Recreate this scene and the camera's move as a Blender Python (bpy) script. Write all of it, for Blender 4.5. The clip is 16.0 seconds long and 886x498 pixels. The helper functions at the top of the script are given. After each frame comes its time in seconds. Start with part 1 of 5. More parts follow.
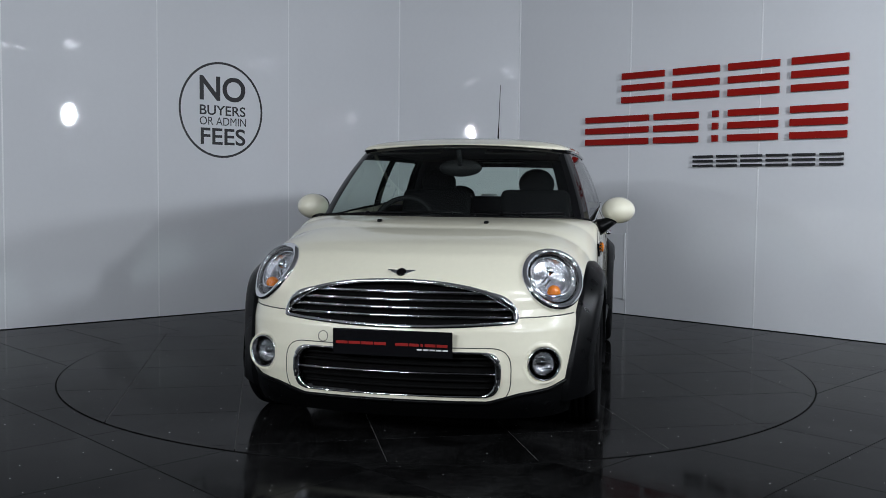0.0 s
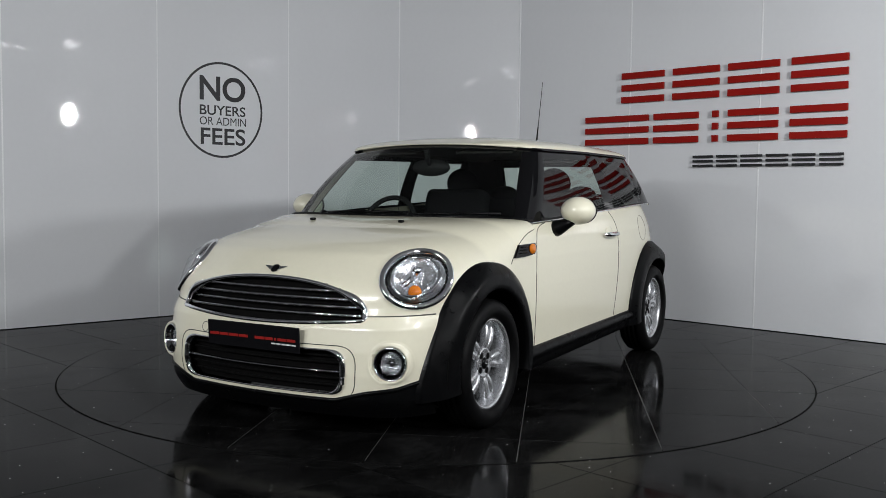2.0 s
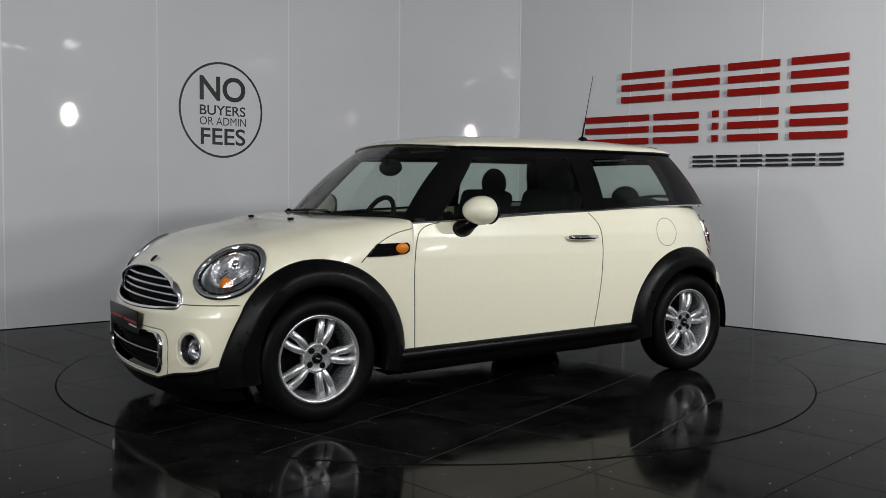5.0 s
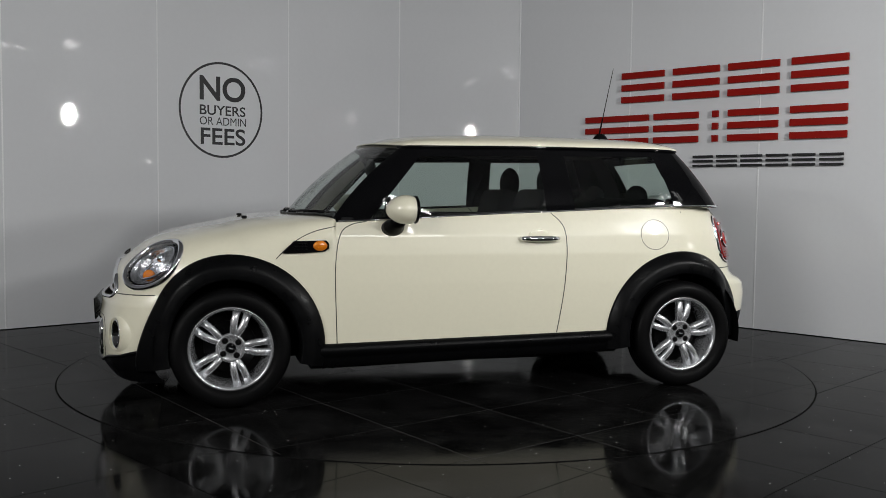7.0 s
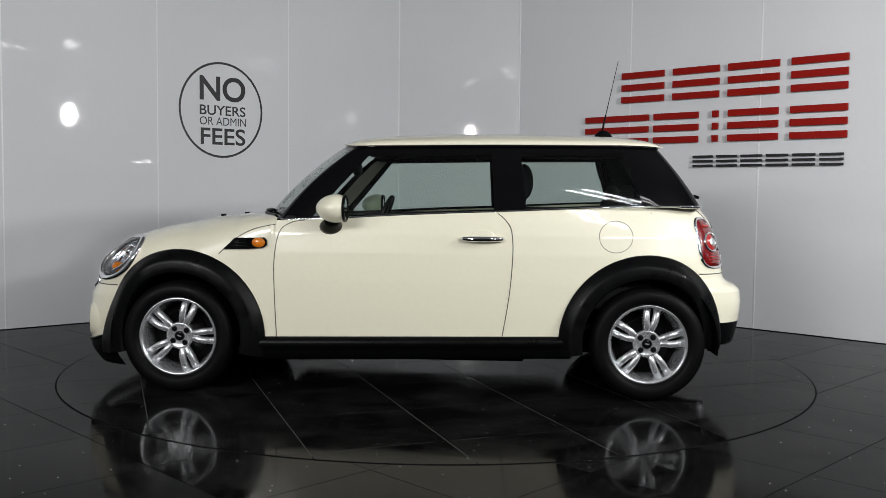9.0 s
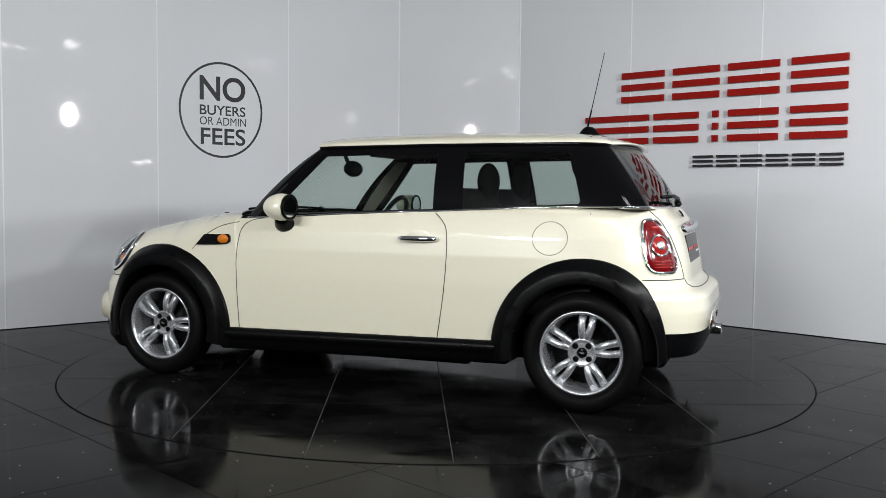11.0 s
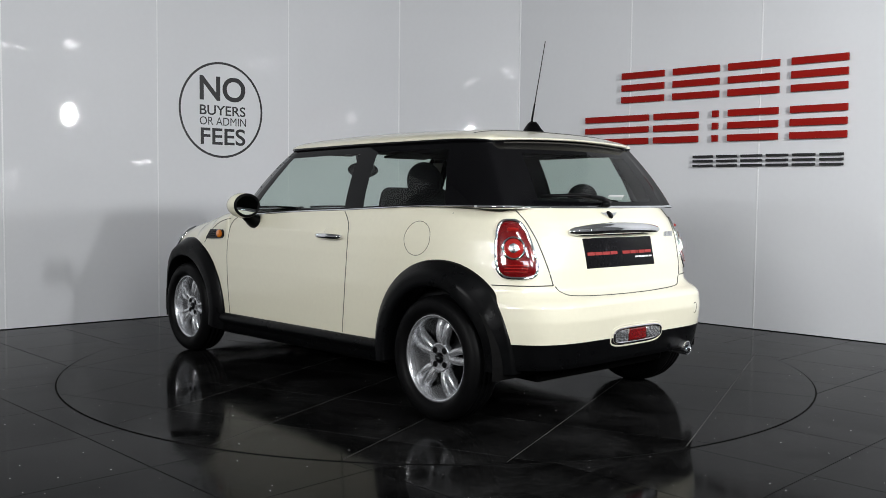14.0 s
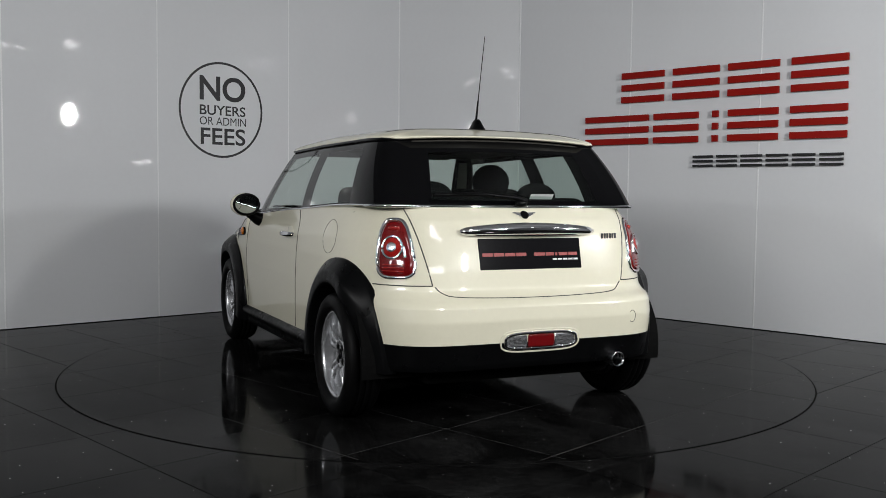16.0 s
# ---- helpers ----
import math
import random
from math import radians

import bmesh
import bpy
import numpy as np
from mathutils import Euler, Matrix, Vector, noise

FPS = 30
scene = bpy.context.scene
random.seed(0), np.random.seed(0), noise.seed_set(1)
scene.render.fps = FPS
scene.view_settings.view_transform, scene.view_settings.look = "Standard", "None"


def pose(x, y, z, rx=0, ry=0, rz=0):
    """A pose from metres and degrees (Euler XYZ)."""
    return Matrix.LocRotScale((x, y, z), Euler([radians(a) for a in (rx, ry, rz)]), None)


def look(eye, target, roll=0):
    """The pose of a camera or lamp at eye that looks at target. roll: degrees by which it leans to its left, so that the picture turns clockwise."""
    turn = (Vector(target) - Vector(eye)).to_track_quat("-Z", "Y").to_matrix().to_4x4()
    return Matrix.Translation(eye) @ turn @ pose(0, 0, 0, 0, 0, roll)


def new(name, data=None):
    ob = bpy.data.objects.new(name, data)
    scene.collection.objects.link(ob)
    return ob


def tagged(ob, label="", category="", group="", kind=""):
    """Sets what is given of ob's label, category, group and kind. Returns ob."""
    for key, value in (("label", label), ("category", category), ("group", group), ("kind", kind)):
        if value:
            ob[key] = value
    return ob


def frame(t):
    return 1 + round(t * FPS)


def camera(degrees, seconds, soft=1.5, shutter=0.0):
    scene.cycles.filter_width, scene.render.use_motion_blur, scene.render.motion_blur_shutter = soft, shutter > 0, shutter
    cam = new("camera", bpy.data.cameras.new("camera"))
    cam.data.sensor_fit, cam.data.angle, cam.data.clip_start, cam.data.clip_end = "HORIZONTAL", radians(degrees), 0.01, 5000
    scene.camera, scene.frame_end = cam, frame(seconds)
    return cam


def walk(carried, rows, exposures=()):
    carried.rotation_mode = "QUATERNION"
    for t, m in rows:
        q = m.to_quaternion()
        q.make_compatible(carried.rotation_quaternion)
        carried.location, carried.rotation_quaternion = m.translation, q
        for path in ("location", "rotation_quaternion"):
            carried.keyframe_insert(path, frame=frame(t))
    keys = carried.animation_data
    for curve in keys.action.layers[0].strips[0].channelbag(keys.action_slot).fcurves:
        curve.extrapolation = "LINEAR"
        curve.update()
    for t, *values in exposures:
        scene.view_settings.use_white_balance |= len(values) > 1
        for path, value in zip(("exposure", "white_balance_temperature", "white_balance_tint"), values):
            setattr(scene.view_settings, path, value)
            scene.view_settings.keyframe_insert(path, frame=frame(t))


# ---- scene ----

from mathutils.bvhtree import BVHTree

# ---------------- camera ----------------
cam = camera(51.65, 16.0, soft=0.8)
EYE = Vector((0.0, -5.7907, 1.0674))
PAN, PITCH = 0.00528, -0.06099
AIM = EYE + 6.0 * Vector((math.sin(PAN) * math.cos(PITCH), math.cos(PAN) * math.cos(PITCH), math.sin(PITCH)))
STILL = look(EYE, AIM, 0.625)
walk(cam, [(0.0, STILL), (16.0, STILL)], exposures=[(0.0, -0.10, 6050, 10), (1.5, 0.0, 6420, 10), (3.0, 0.04, 6600, 10), (4.2, -0.03, 6650, 10), (6.4, -0.32, 6750, 10), (8.0, -0.09, 6700, 10), (9.0, 0.14, 6650, 10),
     (11.3, 0.42, 6550, 10), (13.5, 0.43, 6550, 10), (14.5, 0.28, 6600, 10), (15.5, 0.0, 6650, 10), (16.0, -0.08, 6650, 10)])

# ---------------- world and lights ----------------
world = bpy.data.worlds.new("world")
scene.world = world
world.use_nodes = True
world.node_tree.nodes["Background"].inputs[0].default_value = (0.30, 0.32, 0.36, 1)
world.node_tree.nodes["Background"].inputs[1].default_value = 0.15

CEILING = 3.7


def area_lamp(x, y, z, sx, sy, watts, target, colour=(1.0, 0.97, 0.93)):
    data = bpy.data.lights.new("strip_and_fill_lamp", "AREA")
    data.shape, data.size, data.size_y, data.energy, data.color = "RECTANGLE", sx, sy, watts, colour
    ob = new("strip_and_fill_lamp", data)
    ob.matrix_world = look((x, y, z), target)
    return ob


# an oval lamp on either side of the table, twin strips overhead; two added fill panels further back
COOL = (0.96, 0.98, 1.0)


def round_lamp(x, y, z, wide, tall, watts, target):
    data = bpy.data.lights.new("round_lamp", "AREA")
    data.shape, data.size, data.size_y, data.energy, data.color = "ELLIPSE", wide, tall, watts, COOL
    ob = new("round_lamp", data)
    ob.matrix_world = look((x, y, z), target)


round_lamp(3.6, -2.47, 2.22, 0.17, 0.30, 68, (-0.8, 1.2, 1.2))
round_lamp(-4.3, -5.22, 2.30, 0.11, 0.22, 50, (0.8, 1.2, 1.2))
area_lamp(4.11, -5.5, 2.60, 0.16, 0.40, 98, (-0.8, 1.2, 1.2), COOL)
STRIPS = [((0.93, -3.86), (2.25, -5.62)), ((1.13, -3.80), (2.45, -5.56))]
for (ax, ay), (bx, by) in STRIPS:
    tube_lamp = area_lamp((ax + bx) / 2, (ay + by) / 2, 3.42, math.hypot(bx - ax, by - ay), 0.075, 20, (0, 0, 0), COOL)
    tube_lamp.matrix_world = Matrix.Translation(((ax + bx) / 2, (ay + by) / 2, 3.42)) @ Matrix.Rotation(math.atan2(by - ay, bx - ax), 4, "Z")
# added soft fill to lift the shadows, set where the gloss panels don't mirror it
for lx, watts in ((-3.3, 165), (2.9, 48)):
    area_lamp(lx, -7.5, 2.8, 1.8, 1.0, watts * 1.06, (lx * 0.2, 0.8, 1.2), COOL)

# ---------------- materials ----------------


def material(name, base, rough=0.5, metal=0.0, coat=0.0, spec=0.5, grain=0.0, scale=40.0, bump=0.0, blotch=0.0, emit=None, rvar=0.0, ior=1.5):
    """Principled material with variation at two scales."""
    m = bpy.data.materials.new(name)
    m.use_nodes = True
    nt = m.node_tree
    p = nt.nodes["Principled BSDF"]
    p.inputs["Base Color"].default_value = (*base, 1)
    p.inputs["Roughness"].default_value = rough
    p.inputs["Metallic"].default_value = metal
    p.inputs["Coat Weight"].default_value = coat
    p.inputs["Coat Roughness"].default_value = 0.03
    p.inputs["Specular IOR Level"].default_value = spec
    p.inputs["IOR"].default_value = ior
    if emit:
        p.inputs["Emission Color"].default_value = (*emit[:3], 1)
        p.inputs["Emission Strength"].default_value = emit[3]
    if grain or bump or blotch or rvar:
        tc = nt.nodes.new("ShaderNodeTexCoord")
        n1 = nt.nodes.new("ShaderNodeTexNoise")
        n1.inputs["Scale"].default_value = scale
        n1.inputs["Detail"].default_value = 6
        n2 = nt.nodes.new("ShaderNodeTexNoise")
        n2.inputs["Scale"].default_value = scale / 22.0
        n2.inputs["Detail"].default_value = 4
        nt.links.new(tc.outputs["Object"], n1.inputs["Vector"])
        nt.links.new(tc.outputs["Object"], n2.inputs["Vector"])
        if grain or blotch:
            mixes = None
            for n, amount in ((n1, grain), (n2, blotch)):
                if not amount:
                    continue
                r = nt.nodes.new("ShaderNodeMapRange")
                r.inputs["From Min"].default_value, r.inputs["From Max"].default_value = 0.3, 0.7
                r.inputs["To Min"].default_value, r.inputs["To Max"].default_value = 1 - amount, 1 + amount
                nt.links.new(n.outputs["Fac"], r.inputs["Value"])
                if mixes is None:
                    mixes = r.outputs[0]
                else:
                    mul = nt.nodes.new("ShaderNodeMath")
                    mul.operation = "MULTIPLY"
                    nt.links.new(mixes, mul.inputs[0])
                    nt.links.new(r.outputs[0], mul.inputs[1])
                    mixes = mul.outputs[0]
            v = nt.nodes.new("ShaderNodeVectorMath")
            v.operation = "SCALE"
            v.inputs[0].default_value = base
            nt.links.new(mixes, v.inputs["Scale"])
            nt.links.new(v.outputs[0], p.inputs["Base Color"])
        if rvar:
            r = nt.nodes.new("ShaderNodeMapRange")
            r.inputs["From Min"].default_value, r.inputs["From Max"].default_value = 0.3, 0.7
            r.inputs["To Min"].default_value, r.inputs["To Max"].default_value = max(0.0, rough - rvar), rough + rvar
            nt.links.new(n2.outputs["Fac"], r.inputs["Value"])
            nt.links.new(r.outputs[0], p.inputs["Roughness"])
        if bump:
            b = nt.nodes.new("ShaderNodeBump")
            b.inputs["Strength"].default_value = 1.0
            b.inputs["Distance"].default_value = bump
            nt.links.new(n1.outputs["Fac"], b.inputs["Height"])
            nt.links.new(b.outputs[0], p.inputs["Normal"])
    return m


def glass_material(name, tint, gloss=0.02, ior=1.5):
    m = bpy.data.materials.new(name)
    m.use_nodes = True
    nt = m.node_tree
    nt.nodes.remove(nt.nodes["Principled BSDF"])
    out = nt.nodes["Material Output"]
    t = nt.nodes.new("ShaderNodeBsdfTransparent")
    t.inputs[0].default_value = (*tint, 1)
    g = nt.nodes.new("ShaderNodeBsdfGlossy")
    g.inputs["Roughness"].default_value = gloss
    w = nt.nodes.new("ShaderNodeLayerWeight")
    w.inputs["Blend"].default_value = 0.5
    pw = nt.nodes.new("ShaderNodeMath")
    pw.operation, pw.inputs[1].default_value = "POWER", 5.0
    f = nt.nodes.new("ShaderNodeMath")
    f.operation, f.inputs[1].default_value, f.inputs[2].default_value = "MULTIPLY_ADD", 0.92, 0.042
    nt.links.new(w.outputs["Facing"], pw.inputs[0])
    nt.links.new(pw.outputs[0], f.inputs[0])
    mix = nt.nodes.new("ShaderNodeMixShader")
    nt.links.new(f.outputs[0], mix.inputs[0])
    nt.links.new(t.outputs[0], mix.inputs[1])
    nt.links.new(g.outputs[0], mix.inputs[2])
    nt.links.new(mix.outputs[0], out.inputs[0])
    return m


PAINT = material("cream_paint", (0.76, 0.728, 0.578), rough=0.33, coat=1.0, grain=0.015, scale=900, blotch=0.012)
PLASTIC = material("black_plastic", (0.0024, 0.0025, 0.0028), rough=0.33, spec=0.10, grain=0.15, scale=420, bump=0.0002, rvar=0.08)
GLOSSBLACK = material("gloss_black", (0.003, 0.003, 0.0035), rough=0.04, spec=0.16, grain=0.05, scale=80)
RUBBER = material("tyre_rubber", (0.0026, 0.0026, 0.0028), rough=0.5, spec=0.08, grain=0.25, scale=160, bump=0.0003, rvar=0.1)
DARKLINER = material("dark_headliner", (0.035, 0.033, 0.028), rough=0.9, grain=0.1, scale=300)
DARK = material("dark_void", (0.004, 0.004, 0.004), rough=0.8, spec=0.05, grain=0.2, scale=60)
CHROME = material("chrome", (0.82, 0.83, 0.85), rough=0.06, metal=1.0, grain=0.02, scale=120)
DARKCHROME = material("dark_chrome", (0.30, 0.30, 0.31), rough=0.10, metal=1.0, grain=0.04, scale=120)
SLATCHROME = material("slat_chrome", (0.58, 0.58, 0.60), rough=0.12, metal=1.0, grain=0.04, scale=120)
ALLOY = material("alloy_silver", (0.61, 0.62, 0.64), rough=0.27, metal=0.8, grain=0.06, scale=700, blotch=0.05)
WINDOW = glass_material("window_glass", (0.76, 0.84, 0.80))
SCREEN = glass_material("windscreen_glass", (0.84, 0.90, 0.87))
LENS = glass_material("clear_lens", (0.95, 0.96, 0.97))
REDLENS = material("red_lens", (0.14, 0.004, 0.005), rough=0.12, coat=1.0, grain=0.3, scale=160)
REDBRIGHT = material("red_lens_bright", (0.30, 0.013, 0.011), rough=0.10, coat=1.0, grain=0.25, scale=200)
AMBER = material("amber_lens", (0.62, 0.17, 0.010), rough=0.10, coat=1.0, grain=0.25, scale=220)
REFLECTOR = material("lamp_reflector", (0.84, 0.85, 0.87), rough=0.26, metal=1.0, grain=0.2, scale=70, bump=0.002)
FABRIC = material("seat_fabric", (0.006, 0.006, 0.0068), rough=0.9, spec=0.1, grain=0.3, scale=300, bump=0.0005)
TRIM = material("cabin_trim", (0.007, 0.007, 0.0075), rough=0.6, spec=0.2, grain=0.2, scale=260, bump=0.0003)
LINER = material("headliner", (0.26, 0.245, 0.20), rough=0.9, grain=0.08, scale=300)
FINEGAP = material("fine_gap", (0.16, 0.15, 0.12), rough=0.8, grain=0.1, scale=90)
GAP = material("panel_gap", (0.05, 0.048, 0.042), rough=0.8, grain=0.1, scale=90)
PLATE = material("plate_black", (0.006, 0.006, 0.007), rough=0.14, spec=0.10, grain=0.1, scale=60)
REDMARK = material("red_marking", (0.28, 0.011, 0.008), rough=0.4, grain=0.05, scale=200)
WHITEMARK = material("white_marking", (0.7, 0.7, 0.7), rough=0.4, grain=0.05, scale=200)
GLOW = material("lit_tube", (0.8, 0.8, 0.8), rough=0.4, emit=(0.96, 0.98, 1.0, 15.0))
MIRROR = material("mirror_glass", (0.75, 0.80, 0.80), rough=0.02, metal=1.0, grain=0.01, scale=30)

PANELWHITE = material("wall_panel_white", (0.66, 0.67, 0.69), rough=0.12, grain=0.01, scale=30, blotch=0.012, coat=0.4, bump=0.0)
STRIP = material("joint_strip", (0.80, 0.81, 0.82), rough=0.3, grain=0.03, scale=60)
SIGNRED = material("sign_red", (0.27, 0.008, 0.005), rough=0.35, spec=0.12, grain=0.05, scale=120, blotch=0.04)
SIGNBLACK = material("sign_black", (0.012, 0.012, 0.014), rough=0.35, grain=0.08, scale=120)
CEILMAT = material("ceiling_paint", (0.20, 0.203, 0.21), rough=0.85, grain=0.04, scale=12, blotch=0.04)
ROOMMAT = material("room_paint", (0.15, 0.152, 0.158), rough=0.6, grain=0.04, scale=10, blotch=0.05)


def tile_material():
    """Dark polished porcelain with smears, dust specks and slight tone change from tile to tile."""
    m = bpy.data.materials.new("black_tile")
    m.use_nodes = True
    nt = m.node_tree
    N, Lk = nt.nodes.new, nt.links.new
    p = nt.nodes["Principled BSDF"]
    tc, info = N("ShaderNodeTexCoord"), N("ShaderNodeObjectInfo")
    add = N("ShaderNodeVectorMath")
    add.operation = "MULTIPLY_ADD"
    add.inputs[1].default_value = (1, 1, 1)
    comb = N("ShaderNodeCombineXYZ")
    ten = N("ShaderNodeMath")
    ten.operation, ten.inputs[1].default_value = "MULTIPLY", 13.0
    Lk(info.outputs["Random"], ten.inputs[0])
    for k in range(2):
        Lk(ten.outputs[0], comb.inputs[k])
    Lk(tc.outputs["Object"], add.inputs[0])
    Lk(comb.outputs[0], add.inputs[2])
    smear = N("ShaderNodeTexNoise")
    smear.inputs["Scale"].default_value, smear.inputs["Detail"].default_value, smear.inputs["Distortion"].default_value = 2.6, 9, 0.7
    fine = N("ShaderNodeTexNoise")
    fine.inputs["Scale"].default_value, fine.inputs["Detail"].default_value = 38, 8
    dots = N("ShaderNodeTexVoronoi")
    dots.voronoi_dimensions = "2D"
    dots.inputs["Scale"].default_value = 5.5
    for n in (smear, fine, dots):
        Lk(add.outputs[0], n.inputs["Vector"])
    ramp = N("ShaderNodeMapRange")
    ramp.inputs["From Min"].default_value, ramp.inputs["From Max"].default_value = 0.38, 0.74
    ramp.inputs["To Min"].default_value, ramp.inputs["To Max"].default_value = 0.0028, 0.0115
    Lk(smear.outputs["Fac"], ramp.inputs["Value"])
    mul = N("ShaderNodeMath")
    mul.operation = "MULTIPLY"
    r2 = N("ShaderNodeMapRange")
    r2.inputs["From Min"].default_value, r2.inputs["From Max"].default_value = 0.3, 0.7
    r2.inputs["To Min"].default_value, r2.inputs["To Max"].default_value = 0.75, 1.25
    Lk(fine.outputs["Fac"], r2.inputs["Value"])
    wipe = N("ShaderNodeVectorMath")
    wipe.operation = "MULTIPLY"
    wipe.inputs[1].default_value = (5.0, 17.0, 1.0)
    Lk(add.outputs[0], wipe.inputs[0])
    streak = N("ShaderNodeTexNoise")
    streak.inputs["Scale"].default_value, streak.inputs["Detail"].default_value, streak.inputs["Distortion"].default_value = 1.0, 6, 2.6
    Lk(wipe.outputs[0], streak.inputs["Vector"])
    r3 = N("ShaderNodeMapRange")
    r3.inputs["From Min"].default_value, r3.inputs["From Max"].default_value = 0.35, 0.70
    r3.inputs["To Min"].default_value, r3.inputs["To Max"].default_value = 0.8, 1.5
    Lk(streak.outputs["Fac"], r3.inputs["Value"])
    worn = N("ShaderNodeMath")
    worn.operation = "MULTIPLY"
    Lk(ramp.outputs[0], worn.inputs[0])
    Lk(r3.outputs[0], worn.inputs[1])
    Lk(worn.outputs[0], mul.inputs[0])
    Lk(r2.outputs[0], mul.inputs[1])
    spot = N("ShaderNodeMath")
    spot.operation = "LESS_THAN"
    grade = N("ShaderNodeSeparateColor")
    Lk(dots.outputs["Color"], grade.inputs[0])
    small = N("ShaderNodeMath")
    small.operation, small.inputs[1].default_value = "MULTIPLY", 0.017
    Lk(grade.outputs[0], small.inputs[0])
    Lk(small.outputs[0], spot.inputs[1])
    Lk(dots.outputs["Distance"], spot.inputs[0])
    dust = N("ShaderNodeMath")
    dust.operation, dust.inputs[1].default_value = "MULTIPLY_ADD", 0.8
    Lk(spot.outputs[0], dust.inputs[0])
    Lk(mul.outputs[0], dust.inputs[2])
    col = N("ShaderNodeCombineColor")
    for k in range(3):
        Lk(dust.outputs[0], col.inputs[k])
    Lk(col.outputs[0], p.inputs["Base Color"])
    rr = N("ShaderNodeMapRange")
    rr.inputs["From Min"].default_value, rr.inputs["From Max"].default_value = 0.35, 0.75
    rr.inputs["To Min"].default_value, rr.inputs["To Max"].default_value = 0.05, 0.19
    Lk(smear.outputs["Fac"], rr.inputs["Value"])
    Lk(rr.outputs[0], p.inputs["Roughness"])
    p.inputs["Specular IOR Level"].default_value = 0.021
    return m


TILE = tile_material()
GROUT = material("tile_grout", (0.075, 0.075, 0.073), rough=0.7, grain=0.5, scale=22, blotch=0.6)

# ---------------- mesh helpers ----------------


def mesh_from(name, verts, faces, smooth=False):
    me = bpy.data.meshes.new(name)
    me.from_pydata([tuple(v) for v in verts], [], faces)
    me.update()
    if smooth:
        me.polygons.foreach_set("use_smooth", [True] * len(me.polygons))
    return me


def part(name, me, mat, parent=None, label=""):
    """Links a mesh (or bmesh) as one object, under a thing or a part."""
    if isinstance(me, bmesh.types.BMesh):
        d = bpy.data.meshes.new(name)
        me.to_mesh(d)
        me.free()
        me = d
    if not me.materials and mat:
        me.materials.append(mat)
    ob = new(name, me)
    if parent:
        ob.parent = parent
    return tagged(ob, label)


def shade(bm_or_me):
    polys = bm_or_me.faces if isinstance(bm_or_me, bmesh.types.BMesh) else bm_or_me.polygons
    for f in polys:
        if isinstance(bm_or_me, bmesh.types.BMesh):
            f.smooth = True
        else:
            f.use_smooth = True
    return bm_or_me


def block(sx, sy, sz, at=(0, 0, 0), bevel=0.0, seg=2, m=None):
    """A box with rounded edges, centred at a place."""
    bm = bmesh.new()
    bmesh.ops.create_cube(bm, size=1)
    bmesh.ops.scale(bm, vec=(sx, sy, sz), verts=bm.verts)
    if bevel:
        bmesh.ops.bevel(bm, geom=bm.edges[:], offset=bevel, segments=seg, profile=0.5, affect="EDGES")
        big = sorted(bm.faces, key=lambda f: -f.calc_area())[:6]
        for f in bm.faces:
            f.smooth = seg > 2 or f not in big
    if m is not None:
        bmesh.ops.transform(bm, matrix=m, verts=bm.verts)
    bmesh.ops.translate(bm, vec=at, verts=bm.verts)
    return bm


def tube(points, radius, closed=False, sides=8, flat=1.0):
    """A round rod along points; returns mesh."""
    pts = [Vector(p) for p in points]
    n = len(pts)
    verts, faces = [], []
    ref = Vector((0, 0, 1))
    for i, p in enumerate(pts):
        a = pts[(i - 1) % n] if closed or i > 0 else pts[i]
        b = pts[(i + 1) % n] if closed or i < n - 1 else pts[i]
        t = (b - a).normalized()
        r = ref if abs(t.dot(ref)) < 0.95 else Vector((1, 0, 0))
        u = t.cross(r).normalized()
        v = t.cross(u).normalized()
        rad = radius[i] if isinstance(radius, (list, tuple)) else radius
        for k in range(sides):
            g = 2 * math.pi * k / sides
            verts.append(p + u * (rad * math.cos(g)) + v * (rad * flat * math.sin(g)))
    for i in range(n if closed else n - 1):
        j = (i + 1) % n
        for k in range(sides):
            l = (k + 1) % sides
            faces.append((i * sides + k, i * sides + l, j * sides + l, j * sides + k))
    if not closed:
        faces.append(tuple(range(sides))[::-1])
        faces.append(tuple((n - 1) * sides + k for k in range(sides)))
    return mesh_from("rod", verts, faces, True)


def lathe(profile, seg=64, axis="Y", closed=False):
    """Turns (radius, along) pairs round the axis."""
    verts, faces = [], []
    n = len(profile)
    for s in range(seg):
        a = 2 * math.pi * s / seg
        c, d = math.cos(a), math.sin(a)
        for r, h in profile:
            verts.append((r * c, h, r * d) if axis == "Y" else (r * c, r * d, h))
    for s in range(seg):
        t = (s + 1) % seg
        for i in range(n if closed else n - 1):
            j = (i + 1) % n
            faces.append((s * n + i, s * n + j, t * n + j, t * n + i))
    return mesh_from("turned", verts, faces, True)


def extruded(outline, depth, at=(0, 0, 0)):
    """Flat outline (u, v) in the XZ plane, thick along -Y from y=0."""
    bm = bmesh.new()
    f = bm.faces.new([bm.verts.new((u, 0, v)) for u, v in outline])
    bm.normal_update()
    r = bmesh.ops.extrude_face_region(bm, geom=[f])
    bmesh.ops.translate(bm, vec=(0, -depth, 0), verts=[g for g in r["geom"] if isinstance(g, bmesh.types.BMVert)])
    bmesh.ops.recalc_face_normals(bm, faces=bm.faces[:])
    bmesh.ops.translate(bm, vec=at, verts=bm.verts)
    return bm


# ---------------- floor and turntable ----------------
TILE_SIZE, JOINT = 0.595, 0.004
RING = 2.241


